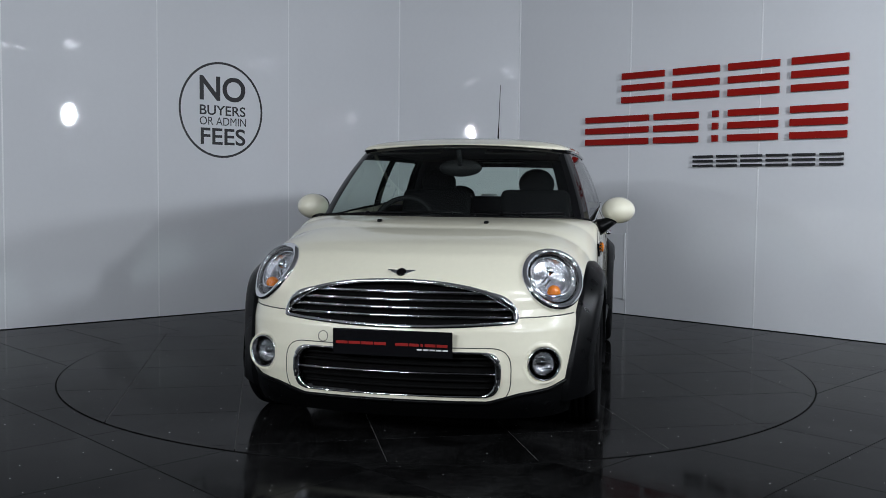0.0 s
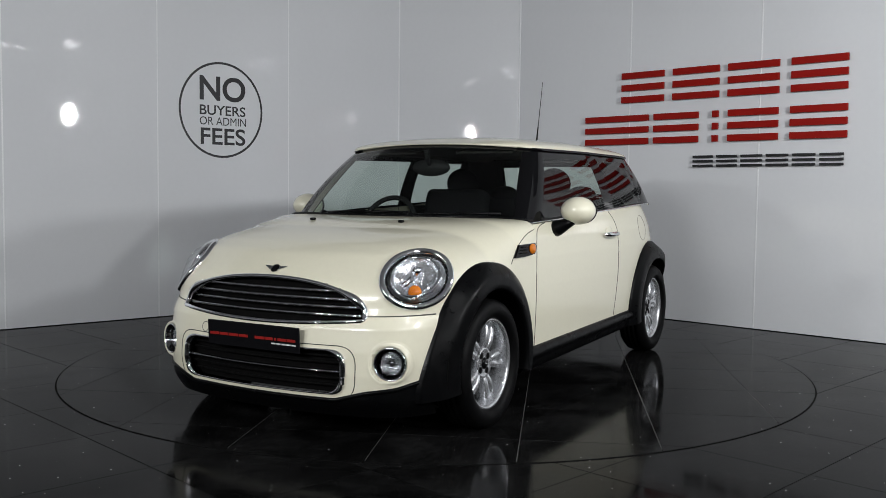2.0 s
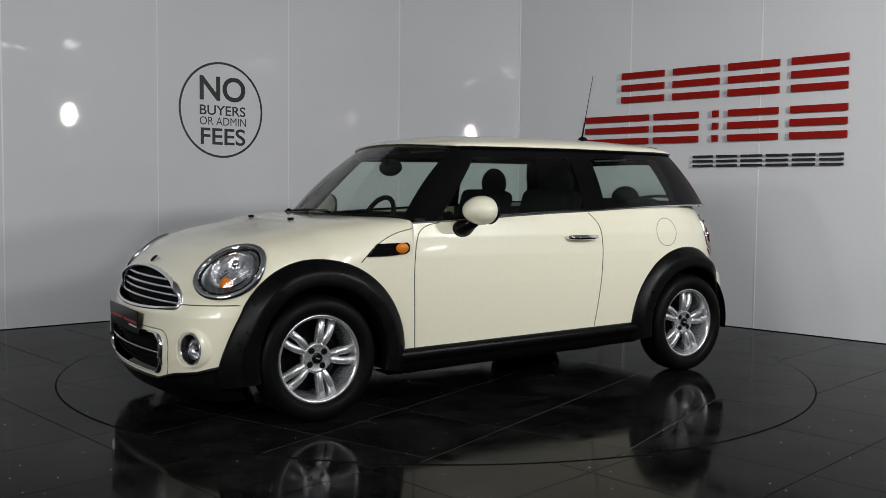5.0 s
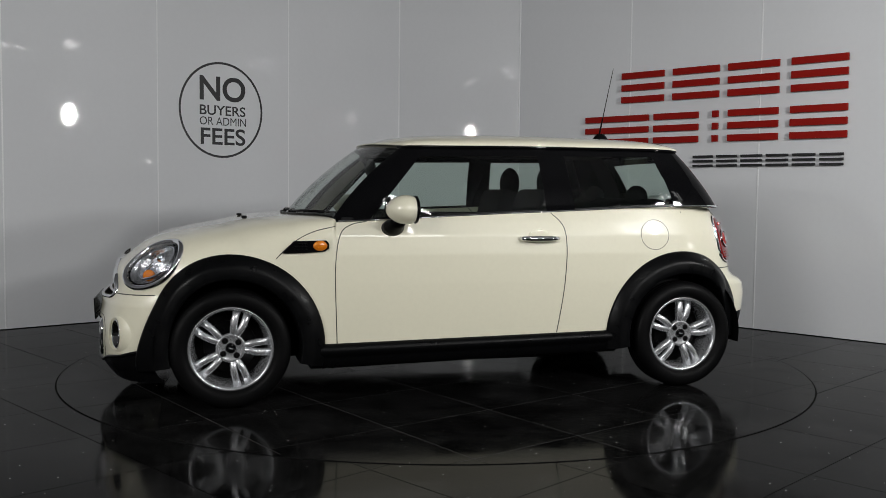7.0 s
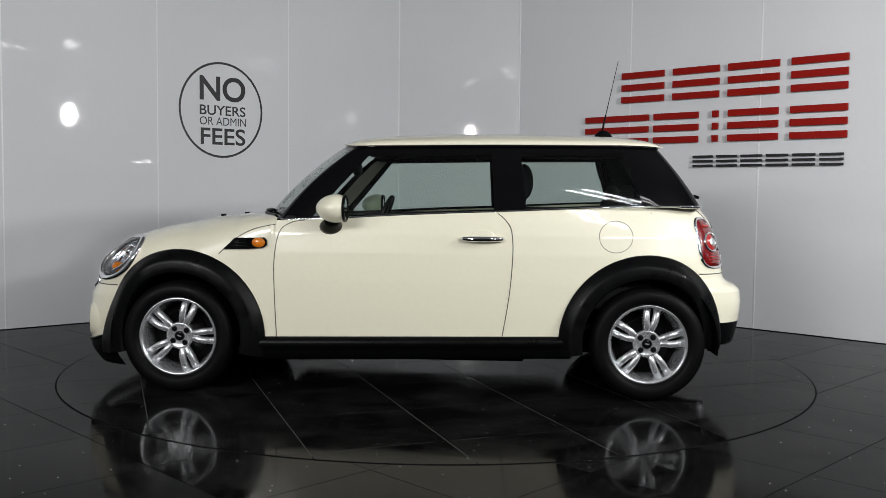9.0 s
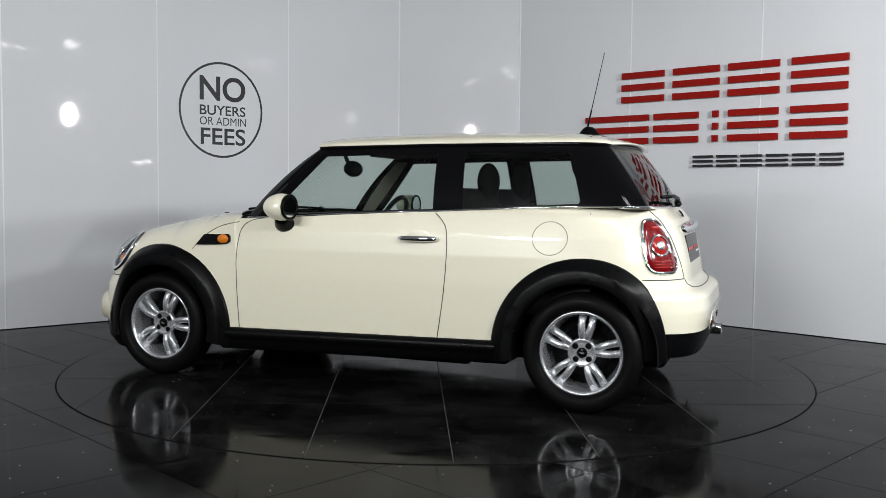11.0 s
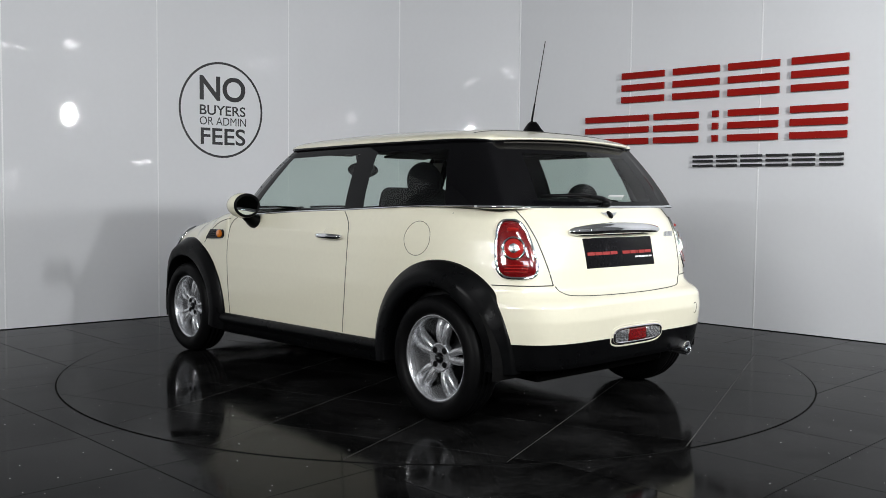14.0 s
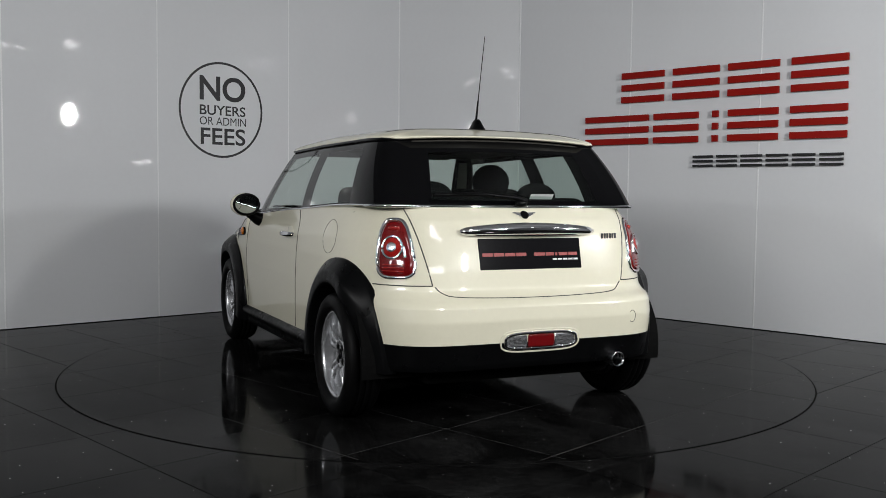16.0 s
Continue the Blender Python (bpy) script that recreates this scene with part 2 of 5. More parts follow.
def clip_polygon(poly, keep):
    """Clips a convex polygon to the half planes (nx, ny, d): nx*x + ny*y <= d."""
    for nx, ny, d in keep:
        out = []
        for i, (ax, ay) in enumerate(poly):
            bx, by = poly[(i + 1) % len(poly)]
            da, db = nx * ax + ny * ay - d, nx * bx + ny * by - d
            if da <= 0:
                out.append((ax, ay))
            if da * db < 0:
                t = da / (da - db)
                out.append((ax + (bx - ax) * t, ay + (by - ay) * t))
        poly = out
        if len(poly) < 3:
            return []
    return poly


def slab(poly, top, thick):
    n = len(poly)
    verts = [(x, y, top) for x, y in poly] + [(x, y, top - thick) for x, y in poly]
    faces = [tuple(range(n)), tuple(range(2 * n - 1, n - 1, -1))]
    faces += [(i + n, (i + 1) % n + n, (i + 1) % n, i) for i in range(n)]
    return mesh_from("tile", verts, faces)


def disc(radius, top, thick, seg=160):
    return slab([(radius * math.cos(2 * math.pi * k / seg), radius * math.sin(2 * math.pi * k / seg)) for k in range(seg)], top, thick)


floor_ob = part("floor", slab([(-9, -13), (9, -13), (9, 6), (-9, 6)], -0.0078, 0.12), GROUT)
tagged(floor_ob, "polished black tiled showroom floor with pale joints", "floor", kind="structure")
pit = part("turntable_pit", disc(RING + 0.006, -0.0024, 0.0004), DARK)
tagged(pit, "dark gap ring round the turntable in the floor", "floor", kind="structure")
turntable = new("turntable")
tagged(turntable, "round black tiled vehicle turntable set flush in floor", "turntable")
part("deck", disc(RING - 0.03, -0.0009, 0.005), GROUT, turntable)

# ---------------- walls ----------------
J3, J4 = Vector((-0.4145, 3.545, 0)), Vector((0.777, 3.223, 0))
DL, DR = Vector((-1, -0.85, 0)).normalized(), Vector((1, -0.945, 0)).normalized()
HIGH = 3.7


def wall_frame(origin, along, flip):
    """Local frame of a wall: X along it to the viewer's right, Z up, -Y into the room."""
    x = (-along if flip else along)
    y = Vector((0, 0, 1)).cross(x)
    m = Matrix((x, y, Vector((0, 0, 1)))).transposed().to_4x4()
    m.translation = origin
    return m


def panel_material():
    """Glossy white wall panel, slightly wavy so that lamps mirror in it unevenly."""
    m = material("gloss_wall_panel", (0.69, 0.70, 0.72), rough=0.03, grain=0.008, scale=26, blotch=0.015)
    nt = m.node_tree
    n = nt.nodes.new("ShaderNodeTexNoise")
    n.inputs["Scale"].default_value, n.inputs["Detail"].default_value = 2.3, 2
    tc = nt.nodes.new("ShaderNodeTexCoord")
    b = nt.nodes.new("ShaderNodeBump")
    b.inputs["Distance"].default_value = 0.0012
    nt.links.new(tc.outputs["Object"], n.inputs["Vector"])
    nt.links.new(n.outputs["Fac"], b.inputs["Height"])
    nt.links.new(b.outputs[0], nt.nodes["Principled BSDF"].inputs["Normal"])
    return m


PANEL = panel_material()


def panelled_wall(name, m, edges, label):
    """A backing wall with gloss panels and thin joint strips. edges: places of the joints along local X."""
    lo, hi = min(edges), max(edges)
    wall = part(name, block(hi - lo, 0.10, HIGH, at=((lo + hi) / 2, 0.062, HIGH / 2)), ROOMMAT)
    wall.matrix_world = m
    tagged(wall, label, "wall", kind="structure")
    es = sorted(edges)
    for a, b in zip(es, es[1:]):
        part("panel", block(b - a - 0.004, 0.012, HIGH - 0.004, at=((a + b) / 2, 0.006, HIGH / 2), bevel=0.001, seg=1), PANEL, wall)
    for e in es[1:-1]:
        part("joint_strip", block(0.011, 0.003, HIGH - 0.01, at=(e, -0.0016, HIGH / 2), bevel=0.001, seg=1), STRIP, wall)
    return wall


ML = wall_frame(J3, DL, True)
MC = wall_frame(J3, (J4 - J3).normalized(), False)
MR = wall_frame(J4, DR, False)
WIDE = (J4 - J3).length
wall_w = panelled_wall("wall_west", ML, [0, -1.285, -2.54, -3.75, -4.97, -6.2], "glossy white panelled showroom wall with faint vertical joints")
wall_n = panelled_wall("wall_north", MC, [0.0, WIDE], "glossy white panel across the corner of the showroom")
wall_e = panelled_wall("wall_east", MR, [0, 1.247, 2.443, 3.66, 4.88, 6.1], "glossy white panelled showroom wall with pale joint strips")
for m, x in ((ML, 0.0), (MR, 0.0)):
    s = part("joint_strip", block(0.014, 0.008, HIGH - 0.01, at=(x, -0.003, HIGH / 2), bevel=0.001, seg=1), STRIP, wall_n)
    s.matrix_world = MC.inverted() @ m if s.parent else m
    s.matrix_parent_inverse = Matrix()
    s.matrix_basis = MC.inverted() @ m
# access flap low in the wall behind the car
flap = part("access_flap", block(0.22, 0.010, 0.58, at=(1.115, -0.006, 0.43), bevel=0.003), PANEL)
flap.matrix_world = MR
tagged(flap, "flush white access flap low in the wall", "hatch", kind="structure")
flap_edge = part("flap_edge", block(0.014, 0.014, 0.60, at=(1.231, -0.008, 0.43), bevel=0.003), STRIP, flap)
# plain room behind the camera
WL, WR = J3 + DL * 6.2, J4 + DR * 6.1
for name, a, b in (("wall_side_west", WL, Vector((-7.5, -12, 0))), ("wall_side_east", Vector((7.5, -12, 0)), WR), ("wall_south", Vector((-7.5, -12, 0)), Vector((7.5, -12, 0)))):
    d = b - a
    w = part(name, block(d.length, 0.1, HIGH, at=(0, 0, HIGH / 2)), ROOMMAT)
    w.matrix_world = Matrix.Translation((a + b) / 2) @ Matrix.Rotation(math.atan2(d.y, d.x), 4, "Z")
    tagged(w, "plain grey showroom wall", "wall", kind="structure")
ceiling = part("ceiling", block(19, 20, 0.1, at=(0, -3.6, HIGH + 0.052)), CEILMAT)
tagged(ceiling, "plain pale showroom ceiling", "ceiling", kind="structure")

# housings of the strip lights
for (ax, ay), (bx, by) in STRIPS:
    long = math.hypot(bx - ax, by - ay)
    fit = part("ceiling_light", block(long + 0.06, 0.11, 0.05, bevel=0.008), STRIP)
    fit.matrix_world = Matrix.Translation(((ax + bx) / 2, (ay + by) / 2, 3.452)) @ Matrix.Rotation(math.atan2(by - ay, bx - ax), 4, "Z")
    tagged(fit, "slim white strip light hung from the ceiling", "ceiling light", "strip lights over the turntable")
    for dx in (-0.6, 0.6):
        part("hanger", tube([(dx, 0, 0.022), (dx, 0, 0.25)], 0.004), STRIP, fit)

# further strip lights round the room, seen only as glints in the gloss panels
for (ax, ay), (bx, by) in (((4.66, -3.03), (5.70, -3.90)), ((4.84, -3.02), (5.68, -3.70)), ((4.84, -4.44), (5.60, -4.87)), ((5.61, -4.72), (5.90, -4.78)),
                           ((-5.59, -7.34), (-4.82, -6.53)), ((-3.59, -5.19), (-4.22, -7.14))):
    a, b = Vector((ax, ay, 3.59)), Vector((bx, by, 3.59))
    turn = Matrix.Translation((a + b) / 2) @ Matrix.Rotation(math.atan2(by - ay, bx - ax), 4, "Z")
    fit = part("ceiling_light", block((b - a).length + 0.04, 0.07, 0.04, bevel=0.008), STRIP)
    fit.matrix_world = turn
    tagged(fit, "short lit strip light hung from the ceiling", "ceiling light", "strip lights round the room")
    part("tube", block((b - a).length - 0.02, 0.03, 0.024, at=(0, 0, -0.028), bevel=0.006), GLOW, fit)
    for dx in (-0.3, 0.3):
        part("hanger", tube([(dx * (b - a).length, 0, 0.018), (dx * (b - a).length, 0, 0.112)], 0.004), STRIP, fit)
# two short lit strips on the side walls
for x, y, z, dx, dy, long in ((5.74, -3.77, 1.57, 2.29, -11.03, 0.32), (5.41, -2.18, 1.57, 2.29, -11.03, 0.42)):
    lit = part("wall_light", block(long + 0.04, 0.05, 0.05, bevel=0.008), STRIP)
    lit.matrix_world = Matrix.Translation((x, y, z)) @ Matrix.Rotation(math.atan2(dy, dx), 4, "Z")
    tagged(lit, "short lit strip light on the side wall", "wall light", "strip lights on the wall")
    part("tube", block(long, 0.02, 0.03, at=(0, -0.032, 0), bevel=0.006), GLOW, lit)

# ---------------- signs ----------------


def words(text, x0, x1, z0, z1, depth, weight):
    """Writing in the built-in font, fitted between x0..x1 and z0..z1 of a wall."""
    cu = bpy.data.curves.new("writing", "FONT")
    cu.body, cu.extrude, cu.offset = text, 0.0, weight
    tmp = bpy.data.objects.new("writing", cu)
    scene.collection.objects.link(tmp)
    bpy.context.view_layer.update()
    me = bpy.data.meshes.new_from_object(tmp.evaluated_get(bpy.context.evaluated_depsgraph_get()))
    bpy.data.objects.remove(tmp)
    co = np.array([v.co[:] for v in me.vertices])
    lo, hi = co.min(0), co.max(0)
    for v in me.vertices:
        u = (v.co.x - lo[0]) / (hi[0] - lo[0])
        w = (v.co.y - lo[1]) / (hi[1] - lo[1])
        v.co = (x0 + u * (x1 - x0), -depth, z0 + w * (z1 - z0))
    me.materials.clear()
    return me


round_sign = new("round_sign")
round_sign.matrix_world = ML
tagged(round_sign, "round black vinyl notice about fees on white wall", "sign")
ring_pts = 96
rv, rf = [], []
for k in range(ring_pts):
    g = 2 * math.pi * k / ring_pts
    for rad in (0.396, 0.4155):
        rv.append((-1.955 + rad * 0.96 * math.cos(g), -0.0015, 1.769 + rad * math.sin(g)))
for k in range(ring_pts):
    j = (k + 1) % ring_pts
    rf.append((2 * k, 2 * j, 2 * j + 1, 2 * k + 1))
part("ring", mesh_from("ring", rv, rf), SIGNBLACK, round_sign)
for text, x0, x1, z0, z1, wt in (("NO", -2.163, -1.727, 1.846, 2.060, 0.022), ("BUYERS", -2.163, -1.727, 1.722, 1.808, 0.014),
                                 ("OR ADMIN", -2.163, -1.720, 1.636, 1.706, 0.0), ("FEES", -2.155, -1.728, 1.466, 1.612, 0.015)):
    part("lettering", words(text, x0, x1, z0, z1, 0.0015, wt), SIGNBLACK, round_sign)

name_sign = new("raised_sign")
name_sign.matrix_world = MR
tagged(name_sign, "raised red and black dealer sign on white wall", "sign")


def bar_letter(x0, x1, z0, z1, mat, thick):
    """A letter's place as three plain raised bars."""
    h = z1 - z0
    for lo, hi in ((0.0, 0.21), (0.395, 0.605), (0.79, 1.0)):
        part("bar", block(x1 - x0, thick, (hi - lo) * h, at=((x0 + x1) / 2, -0.012 - thick / 2, z0 + (lo + hi) / 2 * h), bevel=0.002, seg=1), mat, name_sign)


for x0, x1 in ((1.175, 1.594), (1.677, 2.10), (2.176, 2.603), (2.697, 3.127)):
    bar_letter(x0, x1, 1.878, 2.142, SIGNRED, 0.022)
for x0, x1 in ((0.80, 1.45), (1.502, 1.923), (2.047, 2.10), (2.184, 2.603), (2.697, 3.132)):
    bar_letter(x0, x1, 1.515, 1.770, SIGNRED, 0.022)
for k in range(6):
    x0 = 1.88 + k * 0.2105
    bar_letter(x0, x0 + 0.180, 1.308, 1.404, SIGNBLACK, 0.016)

# ---------------- the car: body surface ----------------
# car space: X forward, Y to its left, Z up, origin midway between the axles on the ground
AXLE, HUB = 1.2335, 0.295
ZS = 0.56
FT = ([0.12, 0.17, 0.20, 0.30, 0.40, 0.50, 0.535, 0.56], [1.84, 1.88, 1.895, 1.905, 1.90, 1.885, 1.865, 1.838])
RT = ([0.17, 0.25, 0.30, 0.40, 0.50, 0.56, 0.585, 0.605, 0.63, 0.72, 0.80, 0.87, 0.944, 1.0, 1.02],
      [1.69, 1.745, 1.77, 1.792, 1.802, 1.795, 1.775, 1.728, 1.703, 1.69, 1.672, 1.652, 1.62, 1.575, 1.55])
WT = ([0.12, 0.17, 0.30, 0.45, 0.60, 0.75, 0.85, 0.92, 0.98, 1.02], [0.775, 0.785, 0.797, 0.806, 0.811, 0.808, 0.797, 0.778, 0.757, 0.742])
ZC = ([0.6, 0.9, 1.1, 1.27, 1.43, 1.56, 1.66, 1.77, 1.84], [0.945, 0.945, 0.935, 0.925, 0.915, 0.905, 0.887, 0.825, 0.80])
BELT = ([-1.6, -1.235, -0.975, -0.45, -0.215, 0.08, 0.35, 0.68, 0.8], [1.006, 1.006, 0.998, 0.971, 0.962, 0.947, 0.930, 0.916, 0.912])
DOORX = ([0.30, 0.326, 0.549, 0.755, 0.873, 0.925, 0.965], [0.022, 0.020, -0.014, -0.029, -0.021, 0.006, 0.05])
NF = 8.0
SQUARE = ([0.45, 0.80], [6.2, 5.6])
BOW = 0.16


def tab(t, v):
    return float(np.interp(v, t[0], t[1]))


def rim(kind, q, z):
    """Point of the body's outline at height z. kind: 'F' front (q = share of width), 'S' side (q = nominal x), 'R' rear."""
    w = tab(WT, z)
    if kind == "F":
        n, f = NF, tab(FT, min(z, 0.56))
        r = (1 + q ** n) ** (-1 / n)
        return f * r, w * q * r
    if kind == "R":
        n, f = tab(SQUARE, z), tab(RT, z)
        r = (1 + q ** n) ** (-1 / n)
        return -f * r, w * q * r
    n, f, f0 = (NF, tab(FT, min(z, 0.56)), 1.838) if q >= 0 else (tab(SQUARE, z), tab(RT, z), 1.70)
    xn = abs(q) / f0
    r = (1 + xn ** n) ** (-1 / n)
    wgt = min(1, max(0, (abs(q) - 0.8) / 0.7))
    x = q * (1 + (f / f0 - 1) * wgt) * r ** min(1, xn * 1.2)
    x += tab(DOORX, z) * math.exp(-((q + 0.5) / 0.22) ** 2)
    return x, w * r


def bonnet_height(x, y):
    f = 1.838
    rho = min(1.0, ((abs(x) / f) ** NF + (abs(y) / 0.8105) ** NF) ** (1 / NF))
    m = float(np.interp(x, [0.70, 0.95, 1.25], [13.0, 6.0, 3.6]))
    return ZS + (tab(ZC, x) - ZS) * max(0.0, 1 - rho ** m) ** (1 / m)


def cowl(c):
    """Line under the windscreen: c 0 at the middle, 1 at the door pillar."""
    y = 0.752 * c
    return 0.905 - 0.195 * c ** 2.2, y


def bowed(x, y):
    """Bends the square nose back towards its corners."""
    return x - BOW * (y / 0.81) ** 2 * min(1.0, max(0.0, (x - 0.95) / 0.65))


def body_columns():
    cols = [("F", q) for q in np.linspace(0, 1, 71)]
    cols += [("S", q) for q in np.linspace(1.838, 0.715, 46)[1:]]
    cols += [("S", q) for q in np.linspace(0.715, -0.5, 36)[1:]]
    cols += [("S", q) for q in np.linspace(-0.5, -1.70, 48)[1:]]
    cols += [("R", q) for q in np.linspace(1, 0, 37)[1:]]
    return cols


COLS = body_columns()
LOWZ = [0.12, 0.15, 0.17, 0.185, 0.20, 0.213, 0.222] + [0.23 + 0.01 * k for k in range(29)] + [0.52, 0.53, 0.542, 0.552]
UP = 46
STEP = 6


def body_column(kind, q):
    pts = []
    for z in LOWZ:
        x, y = rim(kind, q, z)
        pts.append((x, y, z))
    if kind == "F" or (kind == "S" and q > 0.715):
        share = q * 0.5 if kind == "F" else 0.5 + 0.5 * (1.838 - q) / (1.838 - 0.715)
        c = share ** 0.9
        cx, cy = cowl(c)
        ox, oy = rim(kind, q, ZS)
        fine = []
        for u in np.linspace(0, 1, 160):
            kk = 1 - u ** 5 if u < 0.75 else (1 - 0.75 ** 5) * (1 - u) / 0.25
            x, y = cx + (ox - cx) * kk, cy + (oy - cy) * kk
            fine.append((x, y, bonnet_height(x, y)))
        fine = np.array(fine)
        low = np.array(pts[-1])
        for k in range(1, STEP + 1):
            pts.append(tuple(float(v) for v in low + (fine[0] - low) * k / (STEP + 1)))
        run = np.concatenate([[0], np.cumsum(np.linalg.norm(np.diff(fine, axis=0), axis=1))])
        for d in np.linspace(0, run[-1], UP + 1):
            pts.append(tuple(float(np.interp(d, run, fine[:, a])) for a in range(3)))
    else:
        top = tab(BELT, q) if kind == "S" else 1.006
        for k in range(1, STEP + 1):
            z = LOWZ[-1] + (ZS - LOWZ[-1]) * k / (STEP + 1)
            pts.append((*rim(kind, q, z), z))
        for k in range(UP + 1):
            z = ZS + (top - ZS) * k / UP
            x, y = rim(kind, q, z)
            pts.append((x, y, z))
    return pts


GRID = np.array([[(bowed(x, y), y, z) for x, y, z in body_column(k, q)] for k, q in COLS])
NC, NRW = GRID.shape[:2]
full_v = [tuple(p) for col in GRID for p in col]
full_f = [(i * NRW + j, (i + 1) * NRW + j, (i + 1) * NRW + j + 1, i * NRW + j + 1) for i in range(NC - 1) for j in range(NRW - 1)]
SKIN = BVHTree.FromPolygons(full_v, full_f)


def on_skin(origin, way):
    """Where a ray meets the left half of the body, and the outward normal there."""
    hit, n, _, _ = SKIN.ray_cast(Vector(origin), Vector(way).normalized())
    if hit is None:
        hit, n, _, _ = SKIN.find_nearest(Vector(origin) + Vector(way).normalized() * 1.2)
    if n.dot(Vector(way)) > 0:
        n = -n
    return hit, n


def front_skin(y, z):
    return on_skin((3.0, abs(y), z), (-1, 0, 0))[0].x


def side_skin(x, z):
    return on_skin((x, 2.0, z), (0, -1, 0))[0].y


def grille_half(z):
    """Half width of the upper grille opening at height z."""
    if z < 0.531:
        return 0.505 * max(0.0, (z - 0.508) / 0.023) ** 0.5
    return 0.505 * max(0.0, 1 - ((z - 0.531) / 0.161) ** 2.5) ** 0.47


def inlet_half(z):
    """Half width of the lower air inlet at height z."""
    t = max(-1.0, min(1.0, (z - 0.325) / (0.082 if z > 0.325 else 0.103)))
    return 0.335 + 0.105 * (1 - abs(t) ** 3.0) ** (1 / 3.0)


LAMP = on_skin((3.0, 0.652, 0.718), (-1, 0, 0))[0]
LAMP_N = Vector((math.cos(radians(29)) * math.cos(radians(28)), math.sin(radians(29)) * math.cos(radians(28)), math.sin(radians(28))))
LAMP_UP = (Vector((0, 0, 1)) - LAMP_N * LAMP_N.z).normalized()
LAMP_OUT = LAMP_UP.cross(LAMP_N).normalized()
if LAMP_OUT.y < 0:
    LAMP_OUT = -LAMP_OUT
LEAN = radians(42)
LAMP_OUT, LAMP_UP = LAMP_OUT * math.cos(LEAN) + LAMP_UP * math.sin(LEAN), LAMP_UP * math.cos(LEAN) - LAMP_OUT * math.sin(LEAN)
LAMP_A, LAMP_B = 0.154, 0.127
FOG, FOG_N = on_skin((3.0, 0.622, 0.358), (-1, 0, 0))
FOG_AXIS = Vector((0.945, 0.325, 0.02)).normalized()


def lip_edge(y):
    """Lower edge of the painted front bumper."""
    return float(np.interp(abs(y), [0.0, 0.40, 0.53, 0.64, 0.72, 0.82], [0.20, 0.20, 0.236, 0.252, 0.285, 0.34]))


def region(i, j):
    """Name of the panel that a cell of the grid belongs to, or None for an opening."""
    kind, q = COLS[i]
    c = (GRID[i, j] + GRID[i + 1, j] + GRID[i, j + 1] + GRID[i + 1, j + 1]) / 4
    x, y, z = c
    corners = (GRID[i, j], GRID[i + 1, j], GRID[i, j + 1], GRID[i + 1, j + 1])
    for ax in (AXLE, -AXLE):
        if kind == "S" and math.hypot((x - ax) * (1.13 if abs(x) > AXLE else 1.0), z - HUB) < 0.382:
            return None
    if kind == "S" and x > AXLE and z < 0.43 and x - AXLE < 0.40:
        return None
    if x > 1.3 and max(((Vector(p) - FOG) - FOG_AXIS * (Vector(p) - FOG).dot(FOG_AXIS)).length for p in corners) < 0.086:
        return None
    d = Vector(c) - LAMP
    if x > 1.2 and abs(d.dot(LAMP_N)) < 0.2 and (d.dot(LAMP_OUT) / LAMP_A) ** 2 + (d.dot(LAMP_UP) / LAMP_B) ** 2 < 0.94:
        return None
    if x > 1.4 and 0.508 < z < 0.692 and y < grille_half(z):
        return "grille_back"
    if x > 1.4 and 0.222 < z < 0.407 and y < inlet_half(z):
        return "inlet_back"
    if x > AXLE or kind == "F":
        if z < lip_edge(y):
            return "front_lip"
        return "front_bumper" if z < 0.545 else "bonnet"
    if x > 0 and kind == "S" and q > 0.715:
        if z < 0.30:
            return None
        return "bonnet" if z > 0.86 or q > 1.0 else "front_wing"
    if kind == "S" and q > -0.5:
        return "door" if z > 0.30 else None
    if x < -AXLE - 0.05 and z < (0.60 if y < 0.5 else 0.652) and (kind == "R" or x < -AXLE - 0.05):
        if z < 0.285 and kind == "R":
            return None
        return "rear_valance" if z < 0.40 else "rear_bumper"
    if kind == "R" and z > 0.60 and y < 0.515:
        return "tailgate"
    return "rear_quarter" if z > 0.30 else None


car = new("car")
tagged(car, "cream compact hatchback with black arches on the turntable", "car")


def half_meshes():
    cells = {}
    for i in range(NC - 1):
        for j in range(NRW - 1):
            r = region(i, j)
            if r:
                cells.setdefault(r, []).append((i, j))
    return cells


def skin_mesh(name, cells, sides, push=0.0):
    verts, faces, index = [], [], {}
    for s in sides:
        for i, j in cells:
            quad = []
            for a, b in ((i, j), (i + 1, j), (i + 1, j + 1), (i, j + 1)):
                key = (s if GRID[a, b][1] > 1e-6 else 1, a, b)
                if key not in index:
                    index[key] = len(verts)
                    p = GRID[a, b]
                    verts.append((p[0] - push, s * p[1], p[2]))
                quad.append(index[key])
            quad = list(dict.fromkeys(quad))
            if len(quad) > 2:
                faces.append(quad if s > 0 else quad[::-1])
    return mesh_from(name, verts, faces, True)


def shell(me, thick):
    """Gives a skin its sheet thickness, inwards."""
    bm = bmesh.new()
    bm.from_mesh(me)
    bmesh.ops.remove_doubles(bm, verts=bm.verts, dist=1e-5)
    bmesh.ops.recalc_face_normals(bm, faces=bm.faces[:])
    c = sum((f.calc_center_median().y * f.normal.y + (f.calc_center_median().x) * f.normal.x for f in bm.faces))
    if c < 0:
        bmesh.ops.reverse_faces(bm, faces=bm.faces[:])
    shade(bm)
    bm.to_mesh(me)
    bm.free()
    return me


